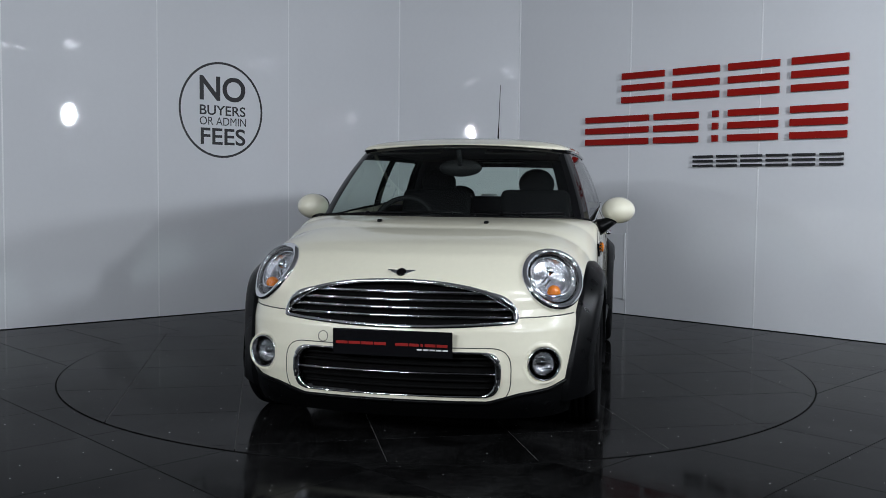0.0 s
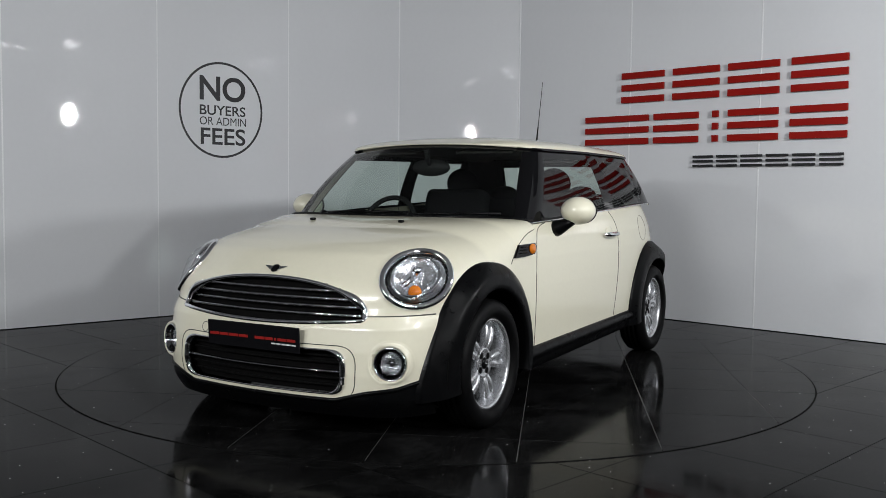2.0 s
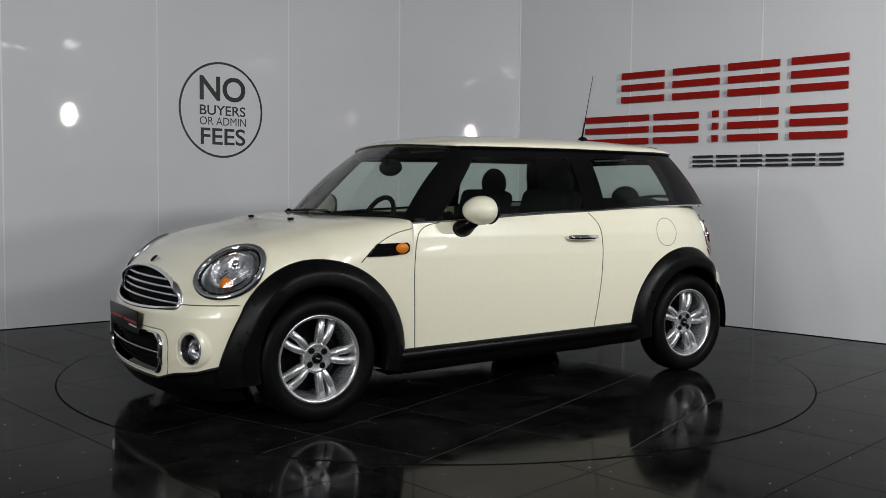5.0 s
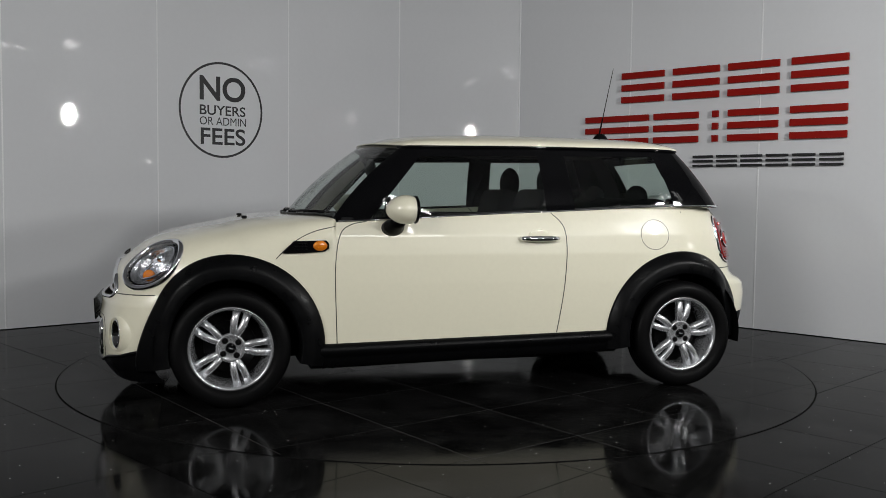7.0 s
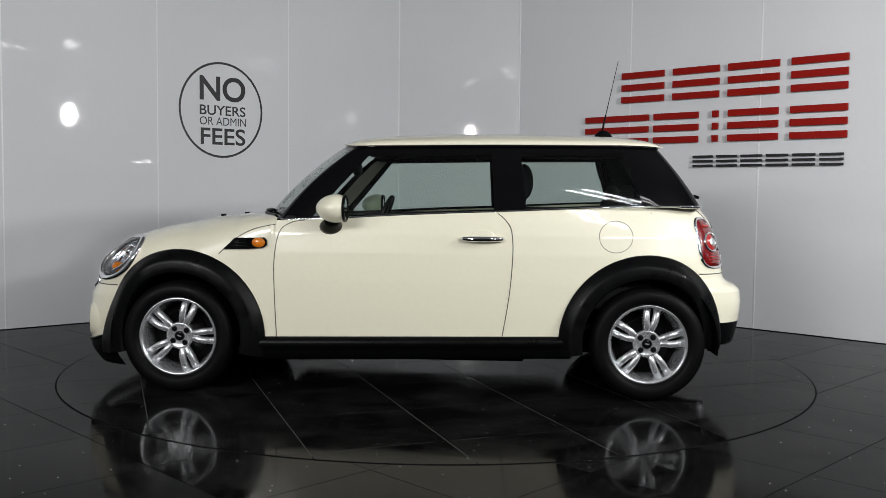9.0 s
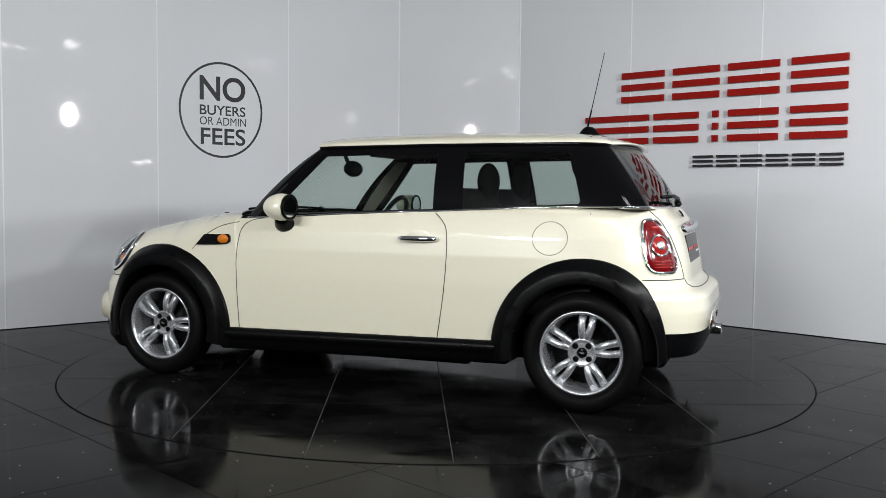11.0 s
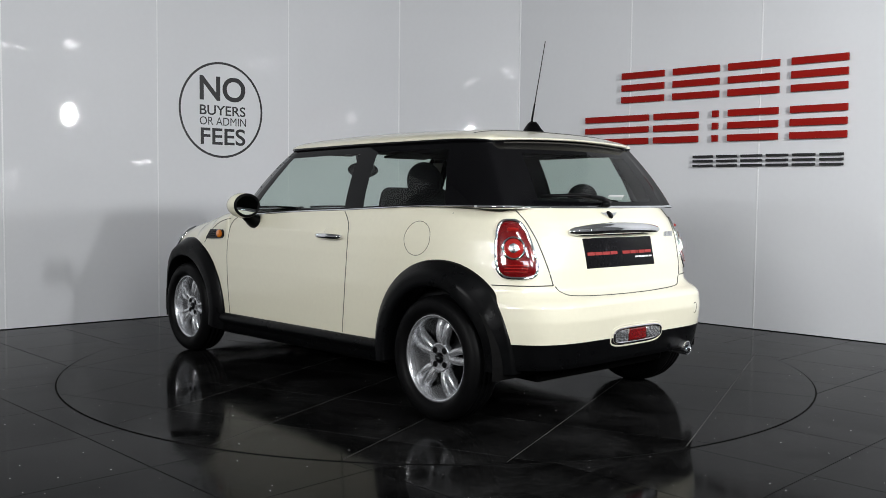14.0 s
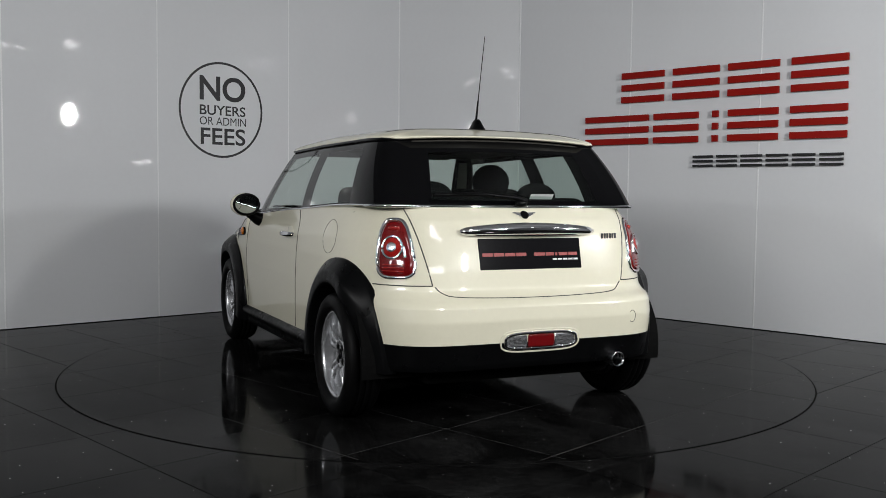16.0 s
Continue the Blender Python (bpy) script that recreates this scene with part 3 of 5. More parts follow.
CELLS = half_meshes()
NAMES = {"front_lip": ("front_lip", PLASTIC, "matt black lower front lip"), "front_bumper": ("front_bumper", PAINT, ""), "bonnet": ("bonnet", PAINT, ""),
         "rear_valance": ("rear_valance", PLASTIC, "matt black rear valance"), "rear_bumper": ("rear_bumper", PAINT, ""), "tailgate": ("tailgate", PAINT, "")}
made = {}
for key, (nm, mat, lab) in NAMES.items():
    made[key] = part(nm, shell(skin_mesh(nm, CELLS[key], (1, -1)), 0.002), mat, car, lab)
for key in ("front_wing", "door", "rear_quarter"):
    for s in (1, -1):
        made[key, s] = part(key, shell(skin_mesh(key, CELLS[key], (s,)), 0.002), PAINT, car)
grille = part("grille", shell(skin_mesh("grille", CELLS["grille_back"], (1, -1), push=0.045), 0.002), DARK, car, "black grille with chrome slats")
inlet = part("air_inlet", shell(skin_mesh("air_inlet", CELLS["inlet_back"], (1, -1), push=0.05), 0.002), DARK, car, "black lower air inlet with chrome frame")

# ---------------- greenhouse ----------------


def glass_columns():
    """(base, top, tag) from the middle of the windscreen round to the middle of the rear window, left half."""
    out = []
    for f in np.linspace(0, 1, 17):
        y = 0.722 * f
        base = (0.895 - 0.195 * f ** 2.2, y, 0.930 - 0.012 * f)
        top = (0.445 - 0.135 * f ** 2.2, 0.580 * f, 1.338 - 0.026 * f ** 2)
        out.append((base, top, "windscreen"))
    for f in np.linspace(0, 1, 5)[1:]:
        out.append(((0.70 - 0.085 * f, 0.722 + 0.024 * f, 0.918 + 0.003 * f), (0.31 - 0.06 * f, 0.580 + 0.022 * f, 1.312), "pillar"))
    for f in np.linspace(0, 1, 15)[1:]:
        x = 0.615 - 1.045 * f
        out.append(((x, 0.746 + 0.006 * f, tab(BELT, x) + 0.004), (0.25 - 0.66 * f, 0.602 + 0.008 * f, 1.312 + 0.010 * f), "door_glass"))
    for f in np.linspace(0, 1, 4)[1:]:
        x = -0.43 - 0.165 * f
        out.append(((x, 0.752, tab(BELT, x) + 0.004), (-0.41 - 0.155 * f, 0.610, 1.322), "pillar"))
    for f in np.linspace(0, 1, 13)[1:]:
        x = -0.595 - 0.610 * f
        out.append(((x, 0.752 - 0.02 * f ** 2, tab(BELT, x) + 0.004), (-0.565 - 0.535 * f, 0.610 - 0.008 * f, 1.322 + 0.002 * f), "quarter_glass"))
    for f in np.linspace(0, 1, 15)[1:]:
        a = f * math.pi / 2
        bx = -1.205 - 0.320 * math.sin(a) ** 0.9
        by = 0.60 + 0.132 * math.cos(a) ** 0.6
        tx = -1.10 - 0.205 * math.sin(a) ** 0.9
        ty = 0.515 + 0.087 * math.cos(a) ** 0.6
        out.append(((bx, by, 1.008), (tx, ty, 1.324 - 0.006 * f), "pillar"))
    for f in np.linspace(0, 1, 13)[1:]:
        g = 1 - f
        out.append(((-1.525 - 0.045 * (1 - g ** 2.2), 0.60 * g, 1.006), (-1.305 - 0.04 * (1 - g ** 2.2), 0.515 * g, 1.318 + 0.016 * (1 - g ** 2)), "rear_window"))
    return out


GCOL = glass_columns()
GROWS = [0, 0.03, 0.08] + list(np.linspace(0.15, 0.87, 10)) + [0.925, 0.96, 1.0]


def glass_point(k, v):
    b, t, tag = GCOL[k]
    b, t = Vector(b), Vector(t)
    p = b.lerp(t, v)
    out = Vector((p.x + 0.35, p.y, 0))
    if tag in ("windscreen", "rear_window"):
        out = Vector((1 if tag == "windscreen" else -1, p.y * 0.4, 0.4))
    if tag == "pillar" or tag.endswith("glass"):
        out = Vector((0, p.y, 0)) if p.x > -1.15 else Vector((p.x + 0.9, p.y, 0))
    bulge = 0.028 if tag == "windscreen" else 0.016
    return p + out.normalized() * bulge * 4 * v * (1 - v)


def glass_patch(name, tag_from, tag_to, rows, sides, inset=0.0):
    verts, faces = [], []
    for s in sides:
        base = len(verts)
        for k in range(tag_from, tag_to + 1):
            for v in rows:
                p = glass_point(k, v)
                verts.append((p.x * (1 - inset), s * p.y * (1 - inset), p.z))
        n = len(rows)
        for k in range(tag_to - tag_from):
            for j in range(n - 1):
                q = (base + k * n + j, base + (k + 1) * n + j, base + (k + 1) * n + j + 1, base + k * n + j + 1)
                faces.append(q if s > 0 else q[::-1])
    me = mesh_from(name, verts, faces, True)
    bm = bmesh.new()
    bm.from_mesh(me)
    bmesh.ops.remove_doubles(bm, verts=bm.verts, dist=1e-5)
    bm.to_mesh(me)
    bm.free()
    return me


IW, IA, ID, IB, IQ, IC, IR = 16, 20, 34, 37, 49, 63, 75
MIDROWS = [v for v in GROWS if 0.08 <= v <= 0.925]
TOPROWS = [v for v in GROWS if v >= 0.925]
LOWROWS = [v for v in GROWS if v <= 0.08]
SIDEROWS = [v for v in GROWS if 0.03 <= v <= 0.871]
SIDETOP = [v for v in GROWS if v >= 0.869]
SIDELOW = [0, 0.03]
windscreen = part("windscreen", glass_patch("windscreen", 0, IW - 1, [0.03] + MIDROWS + [0.96], (1, -1)), SCREEN, car, "clear laminated windscreen")
rear_window = part("rear_window", glass_patch("rear_window", IC + 3, IR, [v for v in MIDROWS if v < 0.83], (1, -1)), WINDOW, made["tailgate"], "green tinted rear window")
for s in (1, -1):
    part("window_border", glass_patch("window_border", IC + 1, IC + 3, MIDROWS, (s,)), GLOSSBLACK, made["tailgate"], "black printed window border")
part("window_border", glass_patch("window_border", IC + 3, IR, [v for v in MIDROWS if v > 0.75], (1, -1)), GLOSSBLACK, made["tailgate"], "black printed window border")
for s in (1, -1):
    part("door_glass", glass_patch("door_glass", IA + 1, ID, SIDEROWS, (s,)), WINDOW, made["door", s], "green tinted side glass")
    part("quarter_glass", glass_patch("quarter_glass", IB, IQ, SIDEROWS, (s,)), WINDOW, car, "green tinted rear side glass")
    part("front_pillar", glass_patch("front_pillar", IW - 1, IA + 1, GROWS, (s,)), GLOSSBLACK, car, "gloss black windscreen pillar")
    part("middle_pillar", glass_patch("middle_pillar", ID, IB, GROWS, (s,)), GLOSSBLACK, car, "gloss black pillar")
    part("rear_pillar", glass_patch("rear_pillar", IQ, IC + 1, GROWS, (s,)), GLOSSBLACK, car, "gloss black rear pillar cover")
    for a, b in ((IA + 1, ID), (IB, IQ)):
        part("window_seal", glass_patch("window_seal", a, b, SIDETOP, (s,)), GLOSSBLACK, car)
        part("window_seal", glass_patch("window_seal", a, b, SIDELOW, (s,)), PLASTIC, car)
part("window_seal", glass_patch("window_seal", IC + 1, IR, TOPROWS, (1, -1)), GLOSSBLACK, car)
part("window_seal", glass_patch("window_seal", IC + 1, IR, LOWROWS, (1, -1)), GLOSSBLACK, car)
part("window_seal", glass_patch("window_seal", 0, IW - 1, [0.96, 1.0], (1, -1)), GLOSSBLACK, car)
part("scuttle", glass_patch("scuttle", 0, IW - 1, [0, 0.03], (1, -1)), PLASTIC, car, "black scuttle panel under the windscreen")


def roof_mesh(lift, grow, zscale=1.0, rows=16):
    verts, faces = [], []
    ztop = ([-1.36, -1.31, -1.215, -1.09, -0.83, -0.51, -0.19, 0.13, 0.33, 0.45], [1.362, 1.372, 1.390, 1.401, 1.409, 1.413, 1.411, 1.399, 1.381, 1.352])
    n = rows + 2
    for s in (1, -1):
        base = len(verts)
        for b, t, tag in GCOL:
            t = Vector(t)
            ox, oy = t.x + 0.5, t.y
            l = math.hypot(ox, oy)
            over = grow + (0.035 if tag == "rear_window" else 0.0)
            rimp = Vector((t.x + ox / l * over, t.y + oy / l * grow, t.z + lift))
            cx = min(0.16, max(-1.05, rimp.x))
            verts.append((t.x, s * t.y, t.z + lift - 0.004))
            for r in range(rows + 1):
                k = math.cos(r / rows * math.pi / 2) ** (2 / 2.3)
                x, y = cx + (rimp.x - cx) * k, rimp.y * k
                top = tab(ztop, x)
                h = (1 - k ** 2.3) ** (1 / 2.3) if k < 1 else 0
                verts.append((x, s * y, rimp.z + (top - rimp.z) * h * zscale))
        for k in range(len(GCOL) - 1):
            for j in range(n - 1):
                q = (base + k * n + j, base + (k + 1) * n + j, base + (k + 1) * n + j + 1, base + k * n + j + 1)
                faces.append(q if s > 0 else q[::-1])
    me = mesh_from("roof", verts, faces, True)
    bm = bmesh.new()
    bm.from_mesh(me)
    bmesh.ops.remove_doubles(bm, verts=bm.verts, dist=1e-5)
    bm.to_mesh(me)
    bm.free()
    return me


roof = part("roof", roof_mesh(0.006, 0.012), PAINT, car)
part("headliner", roof_mesh(-0.012, -0.02, 0.55), DARKLINER, car, "grey fabric headliner")

# ---------------- the car: lines, arches, wheels ----------------


def spline(points, n=10):
    """Smooth polyline through a few points."""
    P = [Vector(p) for p in points]
    out = []
    for i in range(len(P) - 1):
        a, b, c, d = P[max(0, i - 1)], P[i], P[i + 1], P[min(len(P) - 1, i + 2)]
        for k in range(n):
            t = k / n
            out.append(0.5 * ((2 * b) + (c - a) * t + (2 * a - 5 * b + 4 * c - d) * t * t + (3 * b - a - 3 * c + d) * t ** 3))
    out.append(P[-1])
    return out


def flipped(me, s):
    """The mesh, or its mirror image on the car's other side."""
    if s > 0:
        return me
    c = me.copy()
    for v in c.vertices:
        v.co.y = -v.co.y
    c.flip_normals()
    return c


def side_line(pts, radius=0.0024, lift=0.0):
    return tube([(p.x, side_skin(p.x, p.y) + lift, p.y) for p in spline([(x, z, 0) for x, z in pts])], radius, sides=6)


def front_line(pts, radius=0.0024, lift=0.0):
    return tube([(front_skin(p.x, p.y) + lift, p.x, p.y) for p in spline([(y, z, 0) for y, z in pts])], radius, sides=6)


def rear_x(y, z):
    return on_skin((-3.0, abs(y), z), (1, 0, 0))[0].x


def rear_line(pts, radius=0.0024, lift=0.0):
    return tube([(rear_x(p.x, p.y) - lift, p.x, p.y) for p in spline([(y, z, 0) for y, z in pts])], radius, sides=6)


for s in (1, -1):
    part("panel_gap", flipped(side_line([(0.56, 0.920), (0.64, 0.903), (0.694, 0.857), (0.718, 0.738), (0.721, 0.589), (0.71, 0.30)]), s), GAP, car)
    part("panel_gap", flipped(side_line([(-0.45, 0.965), (-0.494, 0.925), (-0.521, 0.873), (-0.529, 0.755), (-0.514, 0.549), (-0.48, 0.326)]), s), GAP, car)
    part("panel_gap", flipped(side_line([(1.015, 0.735), (0.96, 0.79), (0.90, 0.835), (0.82, 0.872), (0.72, 0.895)]), s), GAP, car)
    part("panel_gap", flipped(front_line([(0.50, 0.548), (0.58, 0.550), (0.66, 0.553), (0.73, 0.556)], 0.003), s), GAP, car)
    part("panel_gap", flipped(rear_line([(0.575, 0.992), (0.555, 0.90), (0.530, 0.79), (0.500, 0.655)], 0.0028), s), GAP, car)
    part("panel_gap", flipped(rear_line([(0.50, 0.655), (0.58, 0.655), (0.66, 0.656), (0.72, 0.657)], 0.0028), s), GAP, car)
    part("fuel_flap" if s > 0 else "blank", tube([(-1.062 + 0.0875 * math.cos(g), side_skin(-1.062 + 0.0875 * math.cos(g), 0.850 + 0.082 * math.sin(g)), 0.850 + 0.082 * math.sin(g))
         for g in np.linspace(0, 2 * math.pi, 40)[:-1]], 0.0018, True, 6), FINEGAP, car, "round fuel flap outline") if s > 0 else None
part("panel_gap", rear_line([(0.49, 0.65), (0.46, 0.622), (0.40, 0.606), (0.2, 0.598), (0.0, 0.596)], 0.0028), GAP, car)
part("panel_gap", flipped(rear_line([(0.49, 0.65), (0.46, 0.622), (0.40, 0.606), (0.2, 0.598), (0.0, 0.596)], 0.0028), -1), GAP, car)


def arch_mesh(ax, front):
    """Black wheel arch flare: a sloping shoulder, a crease and a flat face that covers the tyre."""
    R0 = 0.462
    prof = [(1.0, -0.05), (1.0, 0.004), (0.985, 0.011), (0.94, 0.024), (0.90, 0.035), (0.875, 0.040), (0.85, 0.042), (0.80, 0.0435), (0.755, 0.044), (0.742, 0.041), (0.735, 0.030), (0.733, -0.04), (0.733, -0.15)]
    verts, faces, rows = [], [], []
    angs = [radians(a) for a in np.linspace(-14 if front else -9, 193 if front else 184, 84)]
    for g in angs:
        cx, cz = math.cos(g), math.sin(g)
        outer = (cx > 0) == front
        ox = R0 * cx * ((1 - 0.14 * abs(cx)) if outer else 1.0)
        ahead = 0.058 * max(0.0, min(1.0, (0.50 - cz) / 0.62)) ** 1.3 if front and outer else 0.0
        row = []
        for r, out in prof:
            x = ax + ox * r + ahead * max(0.0, (r - 0.75) / 0.25)
            z = max(0.165, HUB + R0 * r * cz)
            row.append((x, z, side_skin(x, z), max(0.0, abs(x - ax) - 0.17) if outer else 0.0))
        rows.append(row)
    skins = np.array([[p[2] for p in row] for row in rows])
    wide = 7
    padded = np.pad(skins, ((wide, wide), (0, 0)), mode="edge")
    skins = np.array([np.max(padded[i + wide - 4:i + wide + 5], axis=0) for i in range(len(angs))])
    padded = np.pad(skins, ((wide, wide), (0, 0)), mode="edge")
    even = np.array([np.mean(padded[i:i + 2 * wide + 1], axis=0) for i in range(len(angs))])
    for i, row in enumerate(rows):
        for j, (r, out) in enumerate(prof):
            x, z, skin, run = row[j]
            k = min(1.0, max(0.0, (1 - r) / 0.125))
            k = k * k * (3 - 2 * k)
            base = max(even[i, j], skin + 0.001)
            cover = 0.849 - (0.9 if front else 3.0) * run * run - 0.10 * run
            if not front and out > 0:
                out *= 1 - 0.55 * min(1.0, run / 0.22)
            verts.append((x, base + out + k * max(0.0, cover - 0.042 - base), z))
    n = len(prof)
    for i in range(len(angs) - 1):
        for j in range(n - 1):
            faces.append((i * n + j, i * n + j + 1, (i + 1) * n + j + 1, (i + 1) * n + j))
    return mesh_from("wheel_arch", verts, faces, True)


def liner_mesh(ax):
    verts, faces = [], []
    angs = [radians(a) for a in np.linspace(-9, 189, 40)]
    for g in angs:
        for y in (0.80, 0.60, 0.46):
            verts.append((ax + 0.365 * math.cos(g), y, max(0.12, HUB + 0.365 * math.sin(g))))
    for i in range(len(angs) - 1):
        for j in range(2):
            faces.append((3 * i + j, 3 * i + j + 1, 3 * i + j + 4, 3 * i + j + 3))
    faces.append(tuple(3 * i + 2 for i in range(len(angs))))
    return mesh_from("arch_liner", verts, faces)


def sill_mesh():
    verts, faces = [], []
    sec = [(0.60, 0.0), (0.765, 0.0), (0.792, 0.14), (0.800, 0.38), (0.806, 0.52), (0.822, 0.60), (0.826, 0.75), (0.818, 0.90), (0.800, 1.0), (0.70, 1.0)]
    xs = np.linspace(0.84, -0.84, 18)
    for x in xs:
        lo, hi = float(np.interp(x, [-0.81, 0.74], [0.205, 0.172])), float(np.interp(x, [-0.81, 0.74], [0.328, 0.302]))
        for y, f in sec:
            verts.append((x, y, lo + (hi - lo) * f))
    n = len(sec)
    for i in range(len(xs) - 1):
        for j in range(n - 1):
            faces.append((i * n + j, (i + 1) * n + j, (i + 1) * n + j + 1, i * n + j + 1))
    return mesh_from("sill", verts, faces, True)


for s in (1, -1):
    part("front_arch", flipped(arch_mesh(AXLE, True), s), PLASTIC, car, "matt black plastic wheel arch")
    part("rear_arch", flipped(arch_mesh(-AXLE, False), s), PLASTIC, car, "matt black plastic wheel arch")
    part("sill", flipped(sill_mesh(), s), PLASTIC, car, "matt black plastic sill")
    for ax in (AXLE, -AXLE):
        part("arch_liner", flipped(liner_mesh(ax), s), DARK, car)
part("floorpan", block(3.2, 1.0, 0.16, at=(0, 0, 0.27), bevel=0.03), DARK, car, "dark underbody")
part("floorpan", block(1.55, 1.5, 0.10, at=(-0.02, 0, 0.26), bevel=0.03), DARK, car, "dark underbody")
part("jacking_rail", block(1.2, 0.06, 0.05, at=(0.0, 0.62, 0.19), bevel=0.01), DARK, car)


def spoke_mesh():
    """One of the twin spokes: two crowned ribs joined at the hub, in the wheel's plane (XZ), facing +Y."""
    bm = bmesh.new()
    rows = ((0.052, 0.0105, 0.0125, 0.026, 0.030), (0.072, 0.0135, 0.0150, 0.036, 0.032), (0.092, 0.0165, 0.0180, 0.042, 0.034), (0.108, 0.0200, 0.0180, 0.0435, 0.034), (0.124, 0.0235, 0.0178, 0.043, 0.034),
            (0.150, 0.0255, 0.0175, 0.041, 0.032), (0.172, 0.0265, 0.0185, 0.034, 0.030), (0.186, 0.0275, 0.0205, 0.023, 0.028), (0.199, 0.0285, 0.0235, 0.008, 0.028))
    for s in (1, -1):
        prev = None
        for r, half, wid, y, dep in rows:
            ring = [bm.verts.new((s * half + du * wid, y + dy * dep, r)) for du, dy in ((-1, -1), (-0.98, -0.34), (-0.80, -0.13), (-0.42, -0.02), (0.0, 0.0), (0.42, -0.02), (0.80, -0.13), (0.98, -0.34), (1, -1))]
            if prev:
                for k in range(len(ring) - 1):
                    bm.faces.new((prev[k], prev[k + 1], ring[k + 1], ring[k]))
            prev = ring
    shade(bm)
    bmesh.ops.recalc_face_normals(bm, faces=bm.faces[:])
    me = bpy.data.meshes.new("spoke")
    bm.to_mesh(me)
    bm.free()
    return me


TYRE_ME = lathe([(0.203, 0.055), (0.215, 0.078), (0.235, 0.086), (0.258, 0.086), (0.276, 0.079), (0.288, 0.066), (0.2935, 0.05), (0.2945, 0.036), (0.289, 0.033), (0.289, 0.027), (0.2952, 0.024),
                 (0.2952, 0.004), (0.289, 0.002), (0.289, -0.004), (0.2952, -0.006), (0.2952, -0.024), (0.289, -0.027), (0.289, -0.033), (0.294, -0.036), (0.2935, -0.05), (0.286, -0.07), (0.27, -0.086), (0.24, -0.088), (0.203, -0.06)], 80)
RIM_ME = lathe([(0.165, -0.085), (0.176, -0.05), (0.180, 0.0), (0.184, 0.020), (0.187, 0.030), (0.189, 0.048), (0.194, 0.060), (0.204, 0.064), (0.210, 0.058), (0.206, 0.045), (0.200, -0.08)], 80)
HUB_ME = lathe([(0.0, 0.030), (0.030, 0.030), (0.058, 0.030), (0.067, 0.0345), (0.072, 0.030), (0.073, 0.005), (0.06, -0.02), (0.0, -0.02)], 48)
CAP_ME = lathe([(0.0, 0.040), (0.020, 0.040), (0.0245, 0.037), (0.026, 0.028)], 32)
BACK_ME = lathe([(0.0, -0.045), (0.11, -0.045), (0.125, -0.04), (0.178, -0.075)], 48)
BRAKE_ME = lathe([(0.0, -0.020), (0.07, -0.020), (0.075, -0.032), (0.128, -0.032), (0.13, -0.044), (0.0, -0.044)], 48)
NUT_ME = lathe([(0.0, 0.0325), (0.0145, 0.0325), (0.0155, 0.029)], 20)
SPOKE_ME = spoke_mesh()
BARMARK = block(0.022, 0.001, 0.006, at=(0, 0.0408, 0))
BARMARK_ME = bpy.data.meshes.new("cap_bar")
BARMARK.to_mesh(BARMARK_ME)
BARMARK.free()


def wheel(x, s, turn):
    hub = part("wheel", RIM_ME, ALLOY, car, "silver five twin-spoke alloy wheel")
    hub.matrix_basis = Matrix.Translation((x, s * 0.752, HUB)) @ Matrix.Rotation(math.pi if s < 0 else 0, 4, "Z") @ Matrix.Rotation(radians(turn), 4, "Y")
    part("tyre", TYRE_ME, RUBBER, hub, "black rubber tyre")
    part("hub", HUB_ME, ALLOY, hub)
    part("centre_cap", CAP_ME, GLOSSBLACK, hub, "black centre cap")
    part("cap_mark", BARMARK_ME, ALLOY, hub)
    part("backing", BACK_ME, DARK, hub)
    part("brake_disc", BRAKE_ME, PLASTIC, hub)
    for k in range(5):
        sp = part("spoke", SPOKE_ME, ALLOY, hub)
        sp.matrix_basis = Matrix.Rotation(2 * math.pi * k / 5, 4, "Y")
    for k in range(4):
        nut = part("wheel_bolt", NUT_ME, DARK, hub)
        nut.matrix_basis = Matrix.Translation((0.046 * math.cos(k * math.pi / 2 + 0.6), 0.0, 0.046 * math.sin(k * math.pi / 2 + 0.6)))


wheel(AXLE, 1, -18)
wheel(-AXLE, 1, -8)
wheel(AXLE, -1, 30)
wheel(-AXLE, -1, 50)

# ---------------- the car: lamps and grilles ----------------


def lamp_point(a, b, h, s):
    p = LAMP + LAMP_OUT * a + LAMP_UP * b + LAMP_N * h
    return Vector((p.x, s * p.y, p.z))


def lamp_skin(a, b):
    """How far the bodywork stands over the lamp's plane."""
    hit, _, _, _ = SKIN.ray_cast(LAMP + LAMP_OUT * a + LAMP_UP * b + LAMP_N * 0.4, -LAMP_N)
    return (hit - LAMP).dot(LAMP_N) if hit else -0.02


def lamp_dish(scale_list, s):
    """Shell of ellipses: (share of the radius, height over the plane, share of the skin's sag)."""
    verts, faces = [], []
    seg = 48
    for sc, h, sag in scale_list:
        for k in range(seg):
            g = 2 * math.pi * k / seg
            a, b = LAMP_A * sc * math.cos(g), LAMP_B * sc * math.sin(g)
            edge = lamp_skin(LAMP_A * math.cos(g), LAMP_B * math.sin(g))
            verts.append(lamp_point(a, b, h + sag * edge, s))
    for r in range(len(scale_list) - 1):
        for k in range(seg):
            l = (k + 1) % seg
            q = (r * seg + k, r * seg + l, (r + 1) * seg + l, (r + 1) * seg + k)
            faces.append(q if s > 0 else q[::-1])
    last = tuple((len(scale_list) - 1) * seg + k for k in range(seg))
    faces.append(last if s > 0 else last[::-1])
    return mesh_from("dish", verts, faces, True)


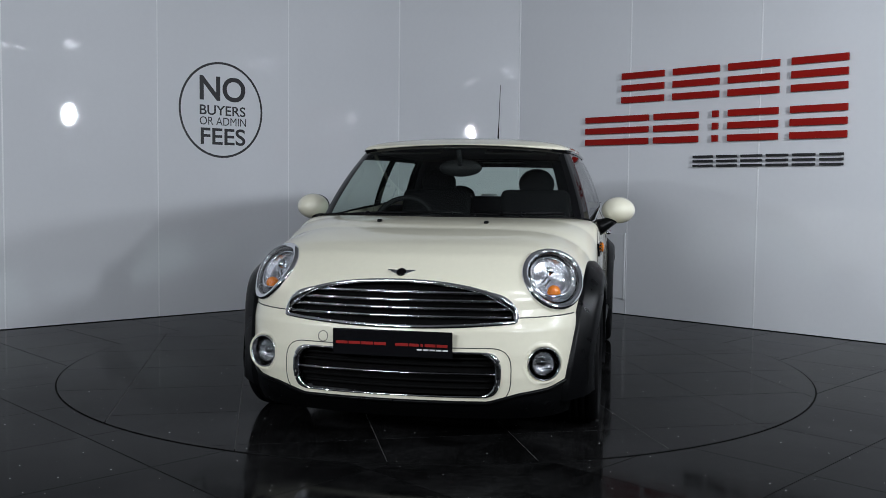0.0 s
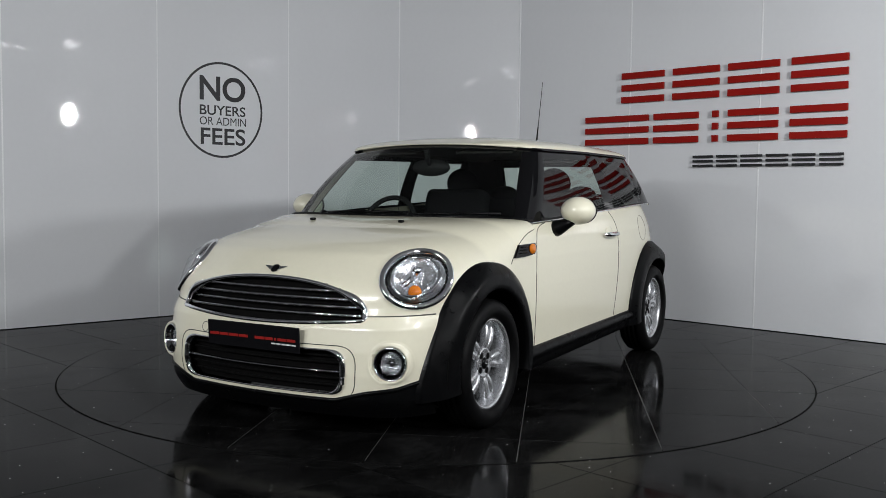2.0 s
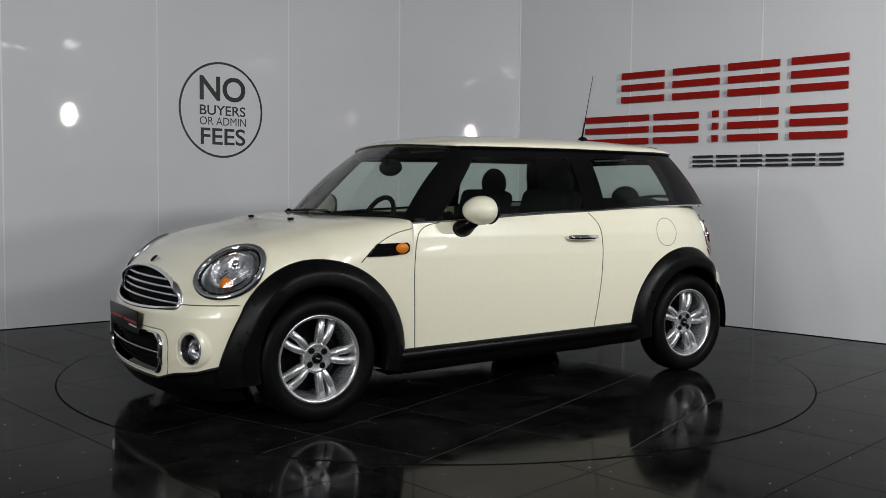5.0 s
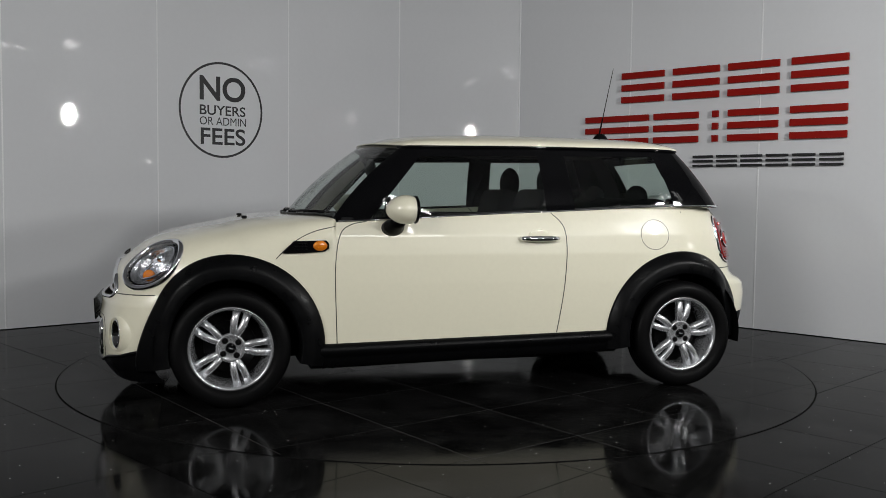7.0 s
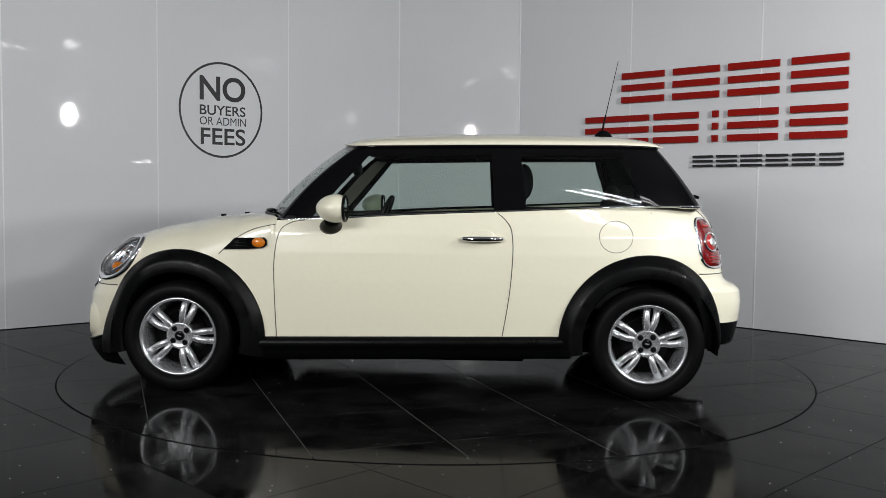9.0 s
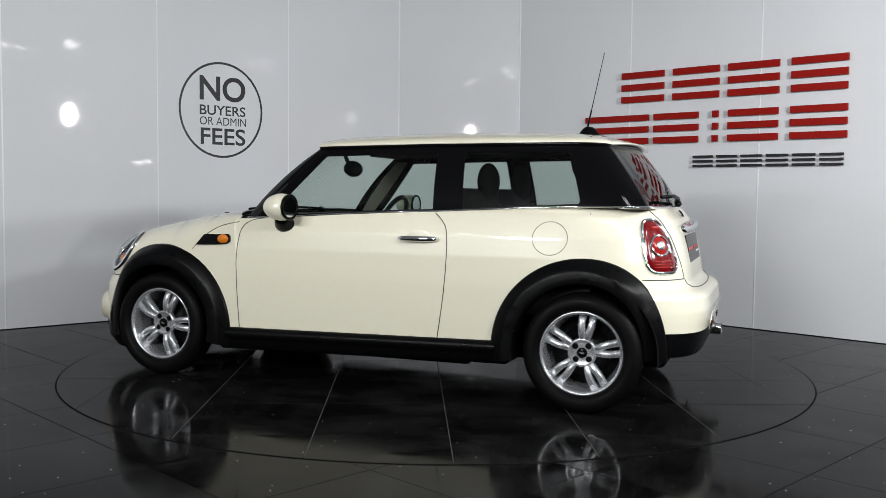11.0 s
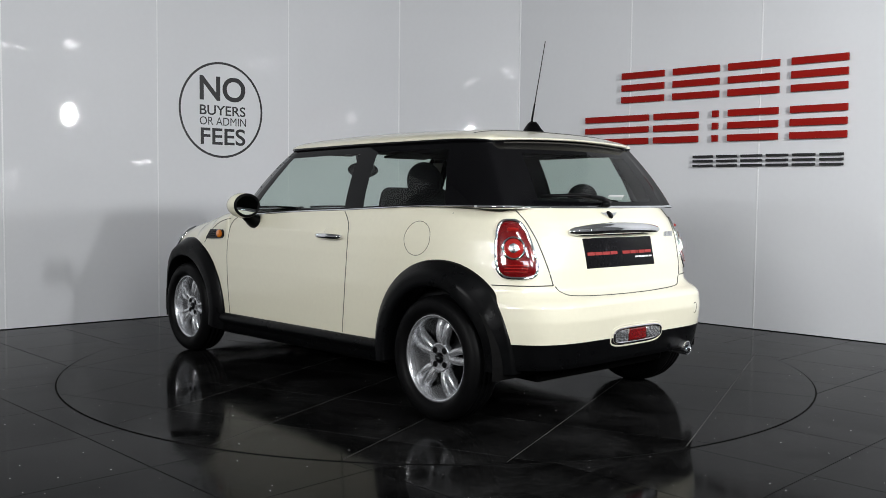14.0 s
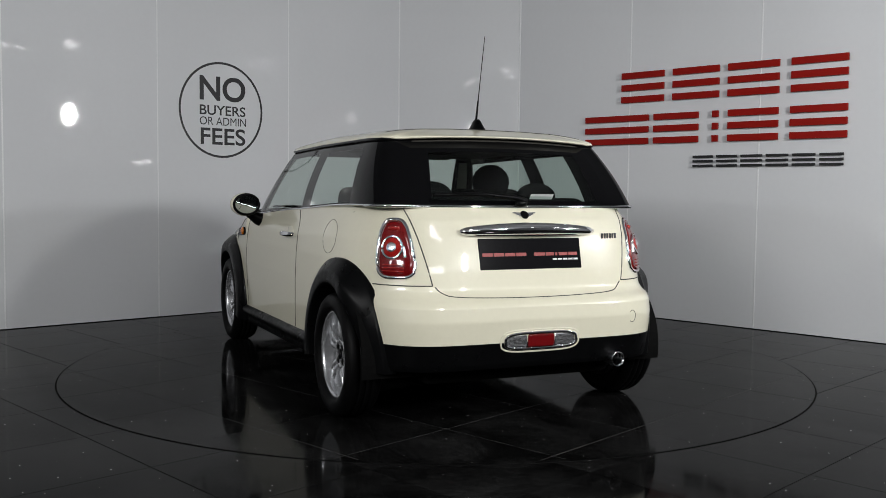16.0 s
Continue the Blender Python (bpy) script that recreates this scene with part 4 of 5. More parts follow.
def ball(centre, r, squash=(1, 1, 1), seg=20):
    bm = bmesh.new()
    bmesh.ops.create_uvsphere(bm, u_segments=seg, v_segments=seg // 2, radius=r)
    bmesh.ops.scale(bm, vec=squash, verts=bm.verts)
    bmesh.ops.translate(bm, vec=centre, verts=bm.verts)
    return shade(bm)


def deep(a, b, h):
    """Depth of a piece inside the lamp, kept behind the lens."""
    return min(h, lamp_skin(a, b) + h)


def headlamp(s):
    ring_o = [lamp_point(LAMP_A * 1.02 * math.cos(g), LAMP_B * 1.02 * math.sin(g), lamp_skin(LAMP_A * 1.02 * math.cos(g), LAMP_B * 1.02 * math.sin(g)) + 0.002, s) for g in np.linspace(0, 2 * math.pi, 49)[:-1]]
    lamp = part("headlight", tube(ring_o, 0.0150, True, 10), CHROME, car, "round headlight with chrome ring")
    part("bowl", lamp_dish([(0.97, 0.0, 1.0), (0.93, -0.012, 1.0), (0.88, -0.035, 0.7), (0.72, -0.062, 0.3), (0.45, -0.082, 0), (0.1, -0.09, 0)], s), REFLECTOR, lamp)
    bezel = [lamp_point(LAMP_A * 0.905 * math.cos(g), LAMP_B * 0.905 * math.sin(g), lamp_skin(LAMP_A * 0.905 * math.cos(g), LAMP_B * 0.905 * math.sin(g)) - 0.007, s) for g in np.linspace(0, 2 * math.pi, 49)[:-1]]
    part("bezel", tube(bezel, 0.0062, True, 8), GLOSSBLACK, lamp, "black inner bezel")
    inner = [lamp_point(LAMP_A * (0.02 + 0.70 * math.cos(g)), LAMP_B * (0.10 + 0.74 * math.sin(g)), deep(LAMP_A * (0.02 + 0.70 * math.cos(g)), LAMP_B * (0.10 + 0.74 * math.sin(g)), -0.022), s) for g in np.linspace(0, 2 * math.pi, 41)[:-1]]
    part("inner_ring", tube(inner, 0.0075, True, 8), CHROME, lamp)
    main = [(0.62, -0.024), (0.56, -0.05), (0.40, -0.07), (0.12, -0.078)]
    verts, faces = [], []
    for sc, h in main:
        for k in range(32):
            g = 2 * math.pi * k / 32
            verts.append(lamp_point(LAMP_A * (0.02 + sc * 1.08 * math.cos(g)), LAMP_B * (0.10 + sc * 1.12 * math.sin(g)), deep(LAMP_A * (0.02 + sc * 1.08 * math.cos(g)), LAMP_B * (0.10 + sc * 1.12 * math.sin(g)), h), s))
    for r in range(3):
        for k in range(32):
            l = (k + 1) % 32
            faces.append((r * 32 + k, r * 32 + l, (r + 1) * 32 + l, (r + 1) * 32 + k))
    faces.append(tuple(96 + k for k in range(32)))
    part("reflector", mesh_from("reflector", verts, faces, False), REFLECTOR, lamp)
    part("bulb", ball(lamp_point(LAMP_A * 0.17, LAMP_B * 0.24, -0.050, s), 0.022), CHROME, lamp)
    for db in (-0.12, 0.02):
        p0, p1 = lamp_point(-LAMP_A * 0.42, LAMP_B * (0.15 + db), -0.034, s), lamp_point(-LAMP_A * 0.10, LAMP_B * (0.15 + db), -0.034, s)
        part("reflector_rib", tube([p0, p1], 0.004), DARKCHROME, lamp)
    part("indicator", ball(lamp_point(-LAMP_A * 0.30, -LAMP_B * 0.33, deep(-LAMP_A * 0.30, -LAMP_B * 0.33, -0.036), s), 0.030, (1, 1, 1)), AMBER, lamp, "amber indicator lens")
    cover = lamp_dish([(1.0, 0.004, 1.0), (0.95, 0.010, 0.95), (0.8, 0.014, 0.7), (0.55, 0.016, 0.35), (0.25, 0.016, 0.08), (0.02, 0.016, 0)], s)
    part("lens", cover, LENS, lamp, "clear headlight lens").visible_shadow = False


for s in (1, -1):
    headlamp(s)


def ring_on(centre, normal, r, s, k=32):
    n = Vector(normal)
    u = n.cross(Vector((0, 0, 1))).normalized()
    v = u.cross(n).normalized()
    out = []
    for g in np.linspace(0, 2 * math.pi, k + 1)[:-1]:
        p = Vector(centre) + u * (r * math.cos(g)) + v * (r * math.sin(g))
        out.append((p.x, s * p.y, p.z))
    return out


def fog_shell(c, n, rings, s, cap=True):
    verts = [v for r, h in rings for v in ring_on(c + n * h, n, r, s)]
    faces = [(a * 32 + k, a * 32 + (k + 1) % 32, a * 32 + 32 + (k + 1) % 32, a * 32 + 32 + k) for a in range(len(rings) - 1) for k in range(32)]
    if cap:
        faces.append(tuple(range(32 * len(rings) - 32, 32 * len(rings))))
    return mesh_from("fog_shell", verts, faces, True)


def fog_lamp(s):
    n = FOG_AXIS
    c = FOG + n * 0.010
    u = n.cross(Vector((0, 0, 1))).normalized()
    v = u.cross(n).normalized()
    rings = []
    for r, over in ((0.099, 0.0004), (0.092, 0.0012), (0.086, 0.0016), (0.080, None), (0.074, None), (0.0705, None)):
        for g in np.linspace(0, 2 * math.pi, 41)[:-1]:
            o = u * (r * math.cos(g)) + v * (r * math.sin(g))
            if over is None:
                p = c + o + n * {0.080: -0.003, 0.074: -0.006, 0.0705: -0.014}[r]
            else:
                hit, _, _, _ = SKIN.ray_cast(c + o + n * 0.3, -n)
                p = (hit or c + o) + n * over
            rings.append((p.x, s * p.y, p.z))
    quads = [(a * 40 + k, a * 40 + (k + 1) % 40, a * 40 + 40 + (k + 1) % 40, a * 40 + 40 + k) for a in range(5) for k in range(40)]
    part("fog_surround", mesh_from("fog_surround", rings, quads, True), PAINT, made["front_bumper"])
    lamp = part("fog_light", tube(ring_on(c - n * 0.005, n, 0.0675, s), 0.0036, True, 8), CHROME, car, "round front fog light with chrome ring")
    part("bowl", fog_shell(c, n, [(0.067, -0.008), (0.060, -0.030), (0.052, -0.050), (0.048, -0.056), (0.01, -0.058)], s), DARKCHROME, lamp)
    part("reflector", fog_shell(c, n, [(0.047, -0.030), (0.043, -0.042), (0.03, -0.050), (0.008, -0.053)], s), REFLECTOR, lamp)
    part("inner_ring", tube(ring_on(c - n * 0.030, n, 0.0475, s), 0.004, True, 8), DARKCHROME, lamp)
    cc = c - n * 0.040
    part("bulb", ball((cc.x, s * cc.y, cc.z), 0.017, (0.6, 1, 1)), DARKCHROME, lamp)
    for dz in (-0.02, 0.0, 0.02):
        p = c - n * 0.028
        part("lens_rib", block(0.004, 0.07, 0.003, at=(p.x, s * p.y, p.z + dz)), CHROME, lamp)
    part("lens", fog_shell(c, n, [(0.046, -0.028), (0.034, -0.022), (0.006, -0.019)], s), LENS, lamp, "clear fog light lens").visible_shadow = False


for s in (1, -1):
    fog_lamp(s)


def outline_of(half, z0, z1, n=40):
    """Closed outline (y, z) of an opening given by its half width."""
    zs = [z0 + (z1 - z0) * (0.5 - 0.5 * math.cos(math.pi * k / n)) for k in range(n + 1)]
    right = [(half(z), z) for z in zs]
    top_y = half(z1)
    bot_y = half(z0)
    out = [(y, z0) for y in np.linspace(-bot_y, bot_y, 16)[:-1]]
    out += right
    if top_y > 0.01:
        out += [(y, z1) for y in np.linspace(top_y, -top_y, 16)[1:-1]]
    out += [(-y, z) for y, z in right[::-1]][(1 if top_y < 0.01 else 0):-1]
    return out


GRILLE_EDGE = outline_of(grille_half, 0.5082, 0.692)
part("grille_frame", tube([(front_skin(y, z) + 0.002, y, z) for y, z in GRILLE_EDGE], [0.0095 + (0.0105 * math.exp(-((abs(y) - 0.455) / 0.05) ** 2) if z > 0.545 else 0.0) for y, z in GRILLE_EDGE], True, 10), CHROME, grille, "chrome grille surround")
for z in (0.548, 0.581, 0.614, 0.647):
    h = grille_half(z) - 0.02
    part("slat", tube([(front_skin(y, z) - 0.010, y, z) for y in np.linspace(-h, h, 40)], 0.0078, False, 10, 0.85), SLATCHROME, grille, "chrome slat")
part("inlet_frame", tube([(front_skin(y, z) + 0.001, y, z) for y, z in outline_of(inlet_half, 0.2225, 0.4065)], [(0.0055 if z > 0.3 else 0.0042) + 0.010 * min(1.0, max(0.0, (abs(y) - 0.37) / 0.05)) for y, z in outline_of(inlet_half, 0.2225, 0.4065)], True, 10), CHROME, inlet, "chrome inlet frame")
for z in (0.318,):
    h = inlet_half(z) - 0.01
    part("inlet_bar", tube([(front_skin(y, z) - 0.008, y, z) for y in np.linspace(-h, h, 40)], 0.009, False, 8, 0.7), DARKCHROME, inlet, "chrome inlet bar")
for z in (0.255, 0.285, 0.35, 0.378):
    h = inlet_half(z) - 0.02
    part("inlet_slat", tube([(front_skin(y, z) - 0.03, y, z) for y in np.linspace(-h, h, 30)], 0.005, False, 6), DARK, inlet)


for s in (1, -1):
    part("lip_edge", tube([(front_skin(y, lip_edge(y)) + 0.001, s * y, lip_edge(y) - 0.003) for y in np.linspace(0.0, 0.775, 60)], 0.0085, False, 8), PLASTIC, made["front_lip"])


def inlet_band(z):
    return inlet_half(0.325 + (z - 0.325) * 0.80) + 0.052


part("panel_gap", tube([(front_skin(y, z), y, z) for y, z in outline_of(inlet_band, 0.206, 0.427)][15:-1], 0.0022, False, 6), GAP, car)
for y0 in (-0.315,):
    part("tow_cover", tube([(front_skin(y0 + 0.022 * math.cos(g), 0.452 + 0.022 * math.sin(g)), y0 + 0.022 * math.cos(g), 0.452 + 0.022 * math.sin(g)) for g in np.linspace(0, 2 * math.pi, 24)[:-1]], 0.0018, True, 6), GAP, made["front_bumper"])


def wing_badge(x, z, tilt, face):
    """Winged emblem as plain shapes: a disc between two tapered wings."""
    m = Matrix.Translation((x, 0, z)) @ Matrix.Rotation(radians(tilt), 4, "Y")
    d = ball((0, 0, 0), 0.0225, (0.35, 1, 1))
    bmesh.ops.translate(d, vec=(face * 0.004, 0, 0.002), verts=d.verts)
    bmesh.ops.transform(d, matrix=m, verts=d.verts)
    disc_part = part("emblem", d, GLOSSBLACK, car, "black disc emblem with chrome wings")
    for s in (1, -1):
        bm = bmesh.new()
        for k in range(3):
            zz = 0.010 - k * 0.008
            l = 0.062 - k * 0.014
            v = [bm.verts.new((face * 0.006, s * 0.016, zz + 0.003)), bm.verts.new((face * 0.006, s * l, zz + 0.005)), bm.verts.new((face * 0.006, s * (l - 0.006), zz - 0.002)), bm.verts.new((face * 0.006, s * 0.016, zz - 0.003))]
            f = bm.faces.new(v)
            r = bmesh.ops.extrude_face_region(bm, geom=[f])
            bmesh.ops.translate(bm, vec=(-face * 0.006, 0, 0), verts=[g for g in r["geom"] if isinstance(g, bmesh.types.BMVert)])
        bmesh.ops.recalc_face_normals(bm, faces=bm.faces[:])
        bmesh.ops.transform(bm, matrix=m, verts=bm.verts)
        part("emblem_wing", bm, CHROME, disc_part, "chrome wing")


wing_badge(front_skin(0.0, 0.722) + 0.003, 0.722, -48, 1)
wing_badge(rear_x(0.0, 0.966) - 0.003, 0.966, 36, -1)


def plate(m, wide, tall, parent_label):
    p = part("number_plate", block(0.008, wide, tall, bevel=0.004), PLATE, car, parent_label)
    p.matrix_basis = m
    u = wide * 0.98
    spans = [(-0.48, -0.38), (-0.37, -0.27), (-0.26, -0.16), (-0.15, -0.05), (0.03, 0.14), (0.15, 0.23), (0.245, 0.265), (0.28, 0.37), (0.38, 0.47)]
    for a, b in spans:
        part("plate_bar", block(0.002, (b - a) * u, tall * 0.105, at=(0.0048, (a + b) / 2 * u, -tall * 0.02)), REDMARK, p)
    for k in range(5):
        part("plate_bar", block(0.002, 0.022, tall * 0.055, at=(0.0048, (0.235 + k * 0.054) * u, -tall * 0.19)), WHITEMARK, p)
    return p


plate(Matrix.Translation((1.909, 0, 0.440)) @ Matrix.Rotation(radians(3), 4, "Y"), 0.515, 0.112, "black dealer plate with red and white bars")
plate(Matrix.Translation((-1.672, 0, 0.790)) @ Matrix.Rotation(math.pi, 4, "Z") @ Matrix.Rotation(radians(-12), 4, "Y"), 0.540, 0.146, "black dealer plate with red and white bars")

# ---------------- the car: side details ----------------


def mirror(s):
    bm = bmesh.new()
    bmesh.ops.create_uvsphere(bm, u_segments=32, v_segments=20, radius=1)
    bmesh.ops.bisect_plane(bm, geom=bm.verts[:] + bm.edges[:] + bm.faces[:], plane_co=(-0.62, 0, 0), plane_no=(-1, 0, 0.05), clear_outer=True)
    for v in bm.verts:
        x, y, z = v.co
        v.co = (0.392 + 0.092 * x, s * (0.893 + 0.092 * y * (1 - 0.10 * x)), 0.983 + 0.073 * z * (1 - 0.12 * x))
    shade(bm)
    bmesh.ops.recalc_face_normals(bm, faces=bm.faces[:])
    mir = part("door_mirror", bm, PAINT, car, "rounded cream door mirror on black foot")
    ring = [(0.334, s * (0.893 + 0.078 * math.cos(g)), 0.983 + 0.062 * math.sin(g)) for g in np.linspace(0, 2 * math.pi, 33)[:-1]]
    part("mirror_rim", tube(ring, 0.009, True, 8), PLASTIC, mir, "black mirror rim")
    face = mesh_from("mirror_face", [(0.331, s * (0.893 + 0.076 * math.cos(g)), 0.983 + 0.060 * math.sin(g)) for g in np.linspace(0, 2 * math.pi, 33)[:-1]], [tuple(range(32))])
    part("mirror_face", face, MIRROR, mir, "mirror glass")
    foot = [(0.425, s * 0.775, 0.885), (0.420, s * 0.80, 0.893), (0.412, s * 0.835, 0.912), (0.402, s * 0.868, 0.936)]
    part("mirror_foot", tube(foot, [0.062, 0.056, 0.042, 0.040], False, 16, 0.75), PLASTIC, mir, "black mirror foot")


def handle(s):
    hs = part("door_handle", tube([(x, s * (side_skin(x, 0.830) + o), 0.832) for x, o in ((-0.262, 0.004), (-0.275, 0.022), (-0.31, 0.032), (-0.37, 0.036), (-0.43, 0.032), (-0.467, 0.022), (-0.480, 0.004))],
                                  [0.010, 0.0125, 0.0145, 0.015, 0.0145, 0.0125, 0.010], False, 12), CHROME, made["door", s], "chrome door handle")
    sc = ball((0, 0, 0), 1.0)
    bmesh.ops.scale(sc, vec=(0.066, 0.004, 0.045), verts=sc.verts)
    bmesh.ops.translate(sc, vec=(-0.372, s * (side_skin(-0.372, 0.838) - 0.001), 0.836), verts=sc.verts)
    part("handle_recess", sc, PAINT, hs)


def side_vent(s):
    pts = [(0.985, 0.762), (0.930, 0.822), (0.770, 0.826), (0.757, 0.812), (0.757, 0.785), (0.775, 0.772), (0.86, 0.765)]
    bm = bmesh.new()
    front = [bm.verts.new((x, s * (side_skin(x, z) + 0.012), z)) for x, z in pts]
    back = [bm.verts.new((x, s * (side_skin(x, z) - 0.01), z)) for x, z in pts]
    n = len(pts)
    bm.faces.new(front)
    for k in range(n):
        bm.faces.new((front[k], front[(k + 1) % n], back[(k + 1) % n], back[k]))
    bmesh.ops.recalc_face_normals(bm, faces=bm.faces[:])
    v = part("side_vent", bm, GLOSSBLACK, car, "black side vent with amber repeater")
    for z in (0.782, 0.797, 0.811):
        part("vent_slat", tube([(x, s * (side_skin(x, z) + 0.013), z) for x in np.linspace(0.865, 0.945 - (z - 0.78), 6)], 0.003), PLASTIC, v)
    part("repeater", ball((0.800, s * (side_skin(0.80, 0.799) + 0.012), 0.799), 1.0 * 0.036, (1, 0.35, 0.72)), AMBER, v, "amber side repeater")


for s in (1, -1):
    mirror(s)
    handle(s)
    side_vent(s)
    xs = np.linspace(0.70, -1.42, 50)
    part("waist_strip", tube([(x, s * (tab(([-1.42, -1.2, 0.5, 0.70], [0.715, 0.752, 0.768, 0.752]), x) + 0.001), tab(BELT, x) + 0.003) for x in xs], 0.0048, False, 8), CHROME, car, "chrome waist strip")
rear_strip = []
for k in range(IQ + 5, IR + 1):
    b = Vector(GCOL[k][0])
    rear_strip.append((b.x - 0.006, b.y, b.z))
full_strip = rear_strip + [(x, -y, z) for x, y, z in rear_strip[::-1][1:]]
part("waist_strip", tube(full_strip, 0.008, False, 8), CHROME, car, "chrome strip under the rear window")
for s in (1, -1):
    part("roof_seal", tube([(Vector(GCOL[k][1]).x, s * (Vector(GCOL[k][1]).y + 0.008), Vector(GCOL[k][1]).z + 0.001) for k in range(IW - 2, IC + 3)], 0.0075, False, 8), GLOSSBLACK, car)
    part("cowl_strip", tube([(x + 0.004, s * y, bonnet_height(x, y) + 0.004) for x, y in [cowl(c) for c in np.linspace(0, 1, 20)]], 0.006, False, 6), PLASTIC, car)
    w = bonnet_height(1.14, 0.27)
    part("washer_jet", block(0.030, 0.022, 0.014, at=(1.14, s * 0.27, w + 0.005), bevel=0.005), PLASTIC, made["bonnet"])

# wipers
for y0, y1, x0, x1 in ((-0.42, 0.10, 0.855, 0.885), (0.16, 0.62, 0.885, 0.790)):
    w = part("wiper", tube([(x0 - 0.035, y0, 0.955), (x0 + 0.0, y0 + 0.1, 0.960), ((x0 + x1) / 2 - 0.005, (y0 + y1) / 2, 0.966), (x1 - 0.035, y1, 0.965)], 0.007), PLASTIC, car, "black windscreen wiper")
    part("wiper_pivot", ball((x0 - 0.01, y0, 0.948), 0.02), PLASTIC, w)

# ---------------- the car: rear details ----------------
TO_CAM = Vector((-0.794, 0.607, 0))
E_R = Vector((-0.607, -0.794, 0))
TL_C = (Vector((-1.509, 0.706, 0.93)) + Vector((-1.625, 0.571, 0.703))) / 2


def tail_outline(k, n, grow):
    """Rounded shape, wider below, in the lamp's own plane: (across, up)."""
    g = 2 * math.pi * k / n
    u = math.copysign(abs(math.cos(g)) ** 0.55, math.cos(g))
    v = math.copysign(abs(math.sin(g)) ** 0.62, math.sin(g))
    half = 0.081 - 0.022 * v
    shift = -0.016 * v
    return (u * half * grow + shift + 0.002, v * 0.128 * grow)


def tail_point(u, v, lift, s):
    o = TL_C + E_R * u + Vector((0, 0, v))
    hit, n = on_skin(o + TO_CAM * 1.0, -TO_CAM)
    p = hit + n * lift
    return (p.x, s * p.y, p.z)


def tail_patch(rings, s, n=40, cu=0.0, cv=0.0):
    verts, faces = [], []
    for grow, lift in rings:
        for k in range(n):
            u, v = tail_outline(k, n, grow)
            verts.append(tail_point(u + cu, v + cv, lift, s))
    for r in range(len(rings) - 1):
        for k in range(n):
            l = (k + 1) % n
            q = (r * n + k, r * n + l, (r + 1) * n + l, (r + 1) * n + k)
            faces.append(q if s < 0 else q[::-1])
    faces.append(tuple((len(rings) - 1) * n + k for k in range(n)))
    return mesh_from("tail", verts, faces, True)


def tail_lamp(s):
    lamp = part("tail_light", tail_patch([(0.97, 0.001), (0.93, 0.010), (0.75, 0.014), (0.45, 0.016), (0.08, 0.016)], s), REDLENS, car, "red tail light with chrome surround")
    part("surround", tube([tail_point(*tail_outline(k, 48, 1.0), 0.003, s) for k in range(48)], 0.0095, True, 8), CHROME, lamp, "chrome surround")
    ring = [tail_point(-0.004 + 0.045 * math.cos(g), 0.002 + 0.047 * math.sin(g), 0.018, s) for g in np.linspace(0, 2 * math.pi, 29)[:-1]]
    part("inner_ring", tube(ring, 0.0065, True, 8), CHROME, lamp)
    clear = [tail_point(-0.004 + r * math.cos(g), 0.002 + r * math.sin(g), l, s) for r, l in ((0.021, 0.0285), (0.014, 0.032), (0.004, 0.033)) for g in np.linspace(0, 2 * math.pi, 25)[:-1]]
    part("lens_centre", mesh_from("lens_centre", clear, [(a * 24 + k, a * 24 + (k + 1) % 24, a * 24 + 24 + (k + 1) % 24, a * 24 + 24 + k) for a in range(2) for k in range(24)] + [tuple(range(48, 72))], True), REFLECTOR, lamp, "clear centre of the lens")
    for v in (-0.100, -0.086, -0.072):
        part("lens_rib", tube([tail_point(-0.045 + 0.10 * t, v, 0.0145, s) for t in np.linspace(0, 1, 8)], 0.0028, False, 6), REDBRIGHT, lamp)
    verts = [tail_point(-0.004 + r * math.cos(g), 0.002 + r * math.sin(g), l, s) for r, l in ((0.042, 0.018), (0.028, 0.026), (0.010, 0.029)) for g in np.linspace(0, 2 * math.pi, 25)[:-1]]
    faces = [(a * 24 + k, a * 24 + (k + 1) % 24, a * 24 + 24 + (k + 1) % 24, a * 24 + 24 + k) for a in range(2) for k in range(24)] + [tuple(range(48, 72))]
    part("brake_lens", mesh_from("brake_lens", verts, faces, True), REDBRIGHT, lamp, "bright red round lens")
    part("reverse_lens", tube([tail_point(0.046 + 0.012 * t, 0.01 - 0.05 * t, 0.016, s) for t in np.linspace(0, 1, 8)], 0.007, False, 8), REFLECTOR, lamp, "clear reversing lens")
    part("indicator_lens", tube([tail_point(-0.03 + 0.05 * t, 0.085, 0.014, s) for t in np.linspace(0, 1, 6)], 0.010, False, 8), REDBRIGHT, lamp)


for s in (1, -1):
    tail_lamp(s)
bar = part("tailgate_handle", tube([(rear_x(y, 0.90) - 0.012 - 0.012 * math.cos(y / 0.36 * math.pi / 2), y, 0.893 + 0.010 * math.cos(y / 0.36 * math.pi / 2)) for y in np.linspace(-0.355, 0.355, 24)],
                                   [0.010 + 0.023 * math.cos(t * math.pi / 2) ** 0.4 if abs(t) < 1 else 0.010 for t in np.linspace(-1, 1, 24)], False, 12), CHROME, car, "chrome tailgate handle bar")
for k in range(6):
    y = -0.408 - k * 0.017
    part("model_badge", block(0.004, 0.012, 0.026, at=(rear_x(y, 0.868) - 0.003, y, 0.868), bevel=0.001, seg=1), CHROME, car, "chrome badge bar")

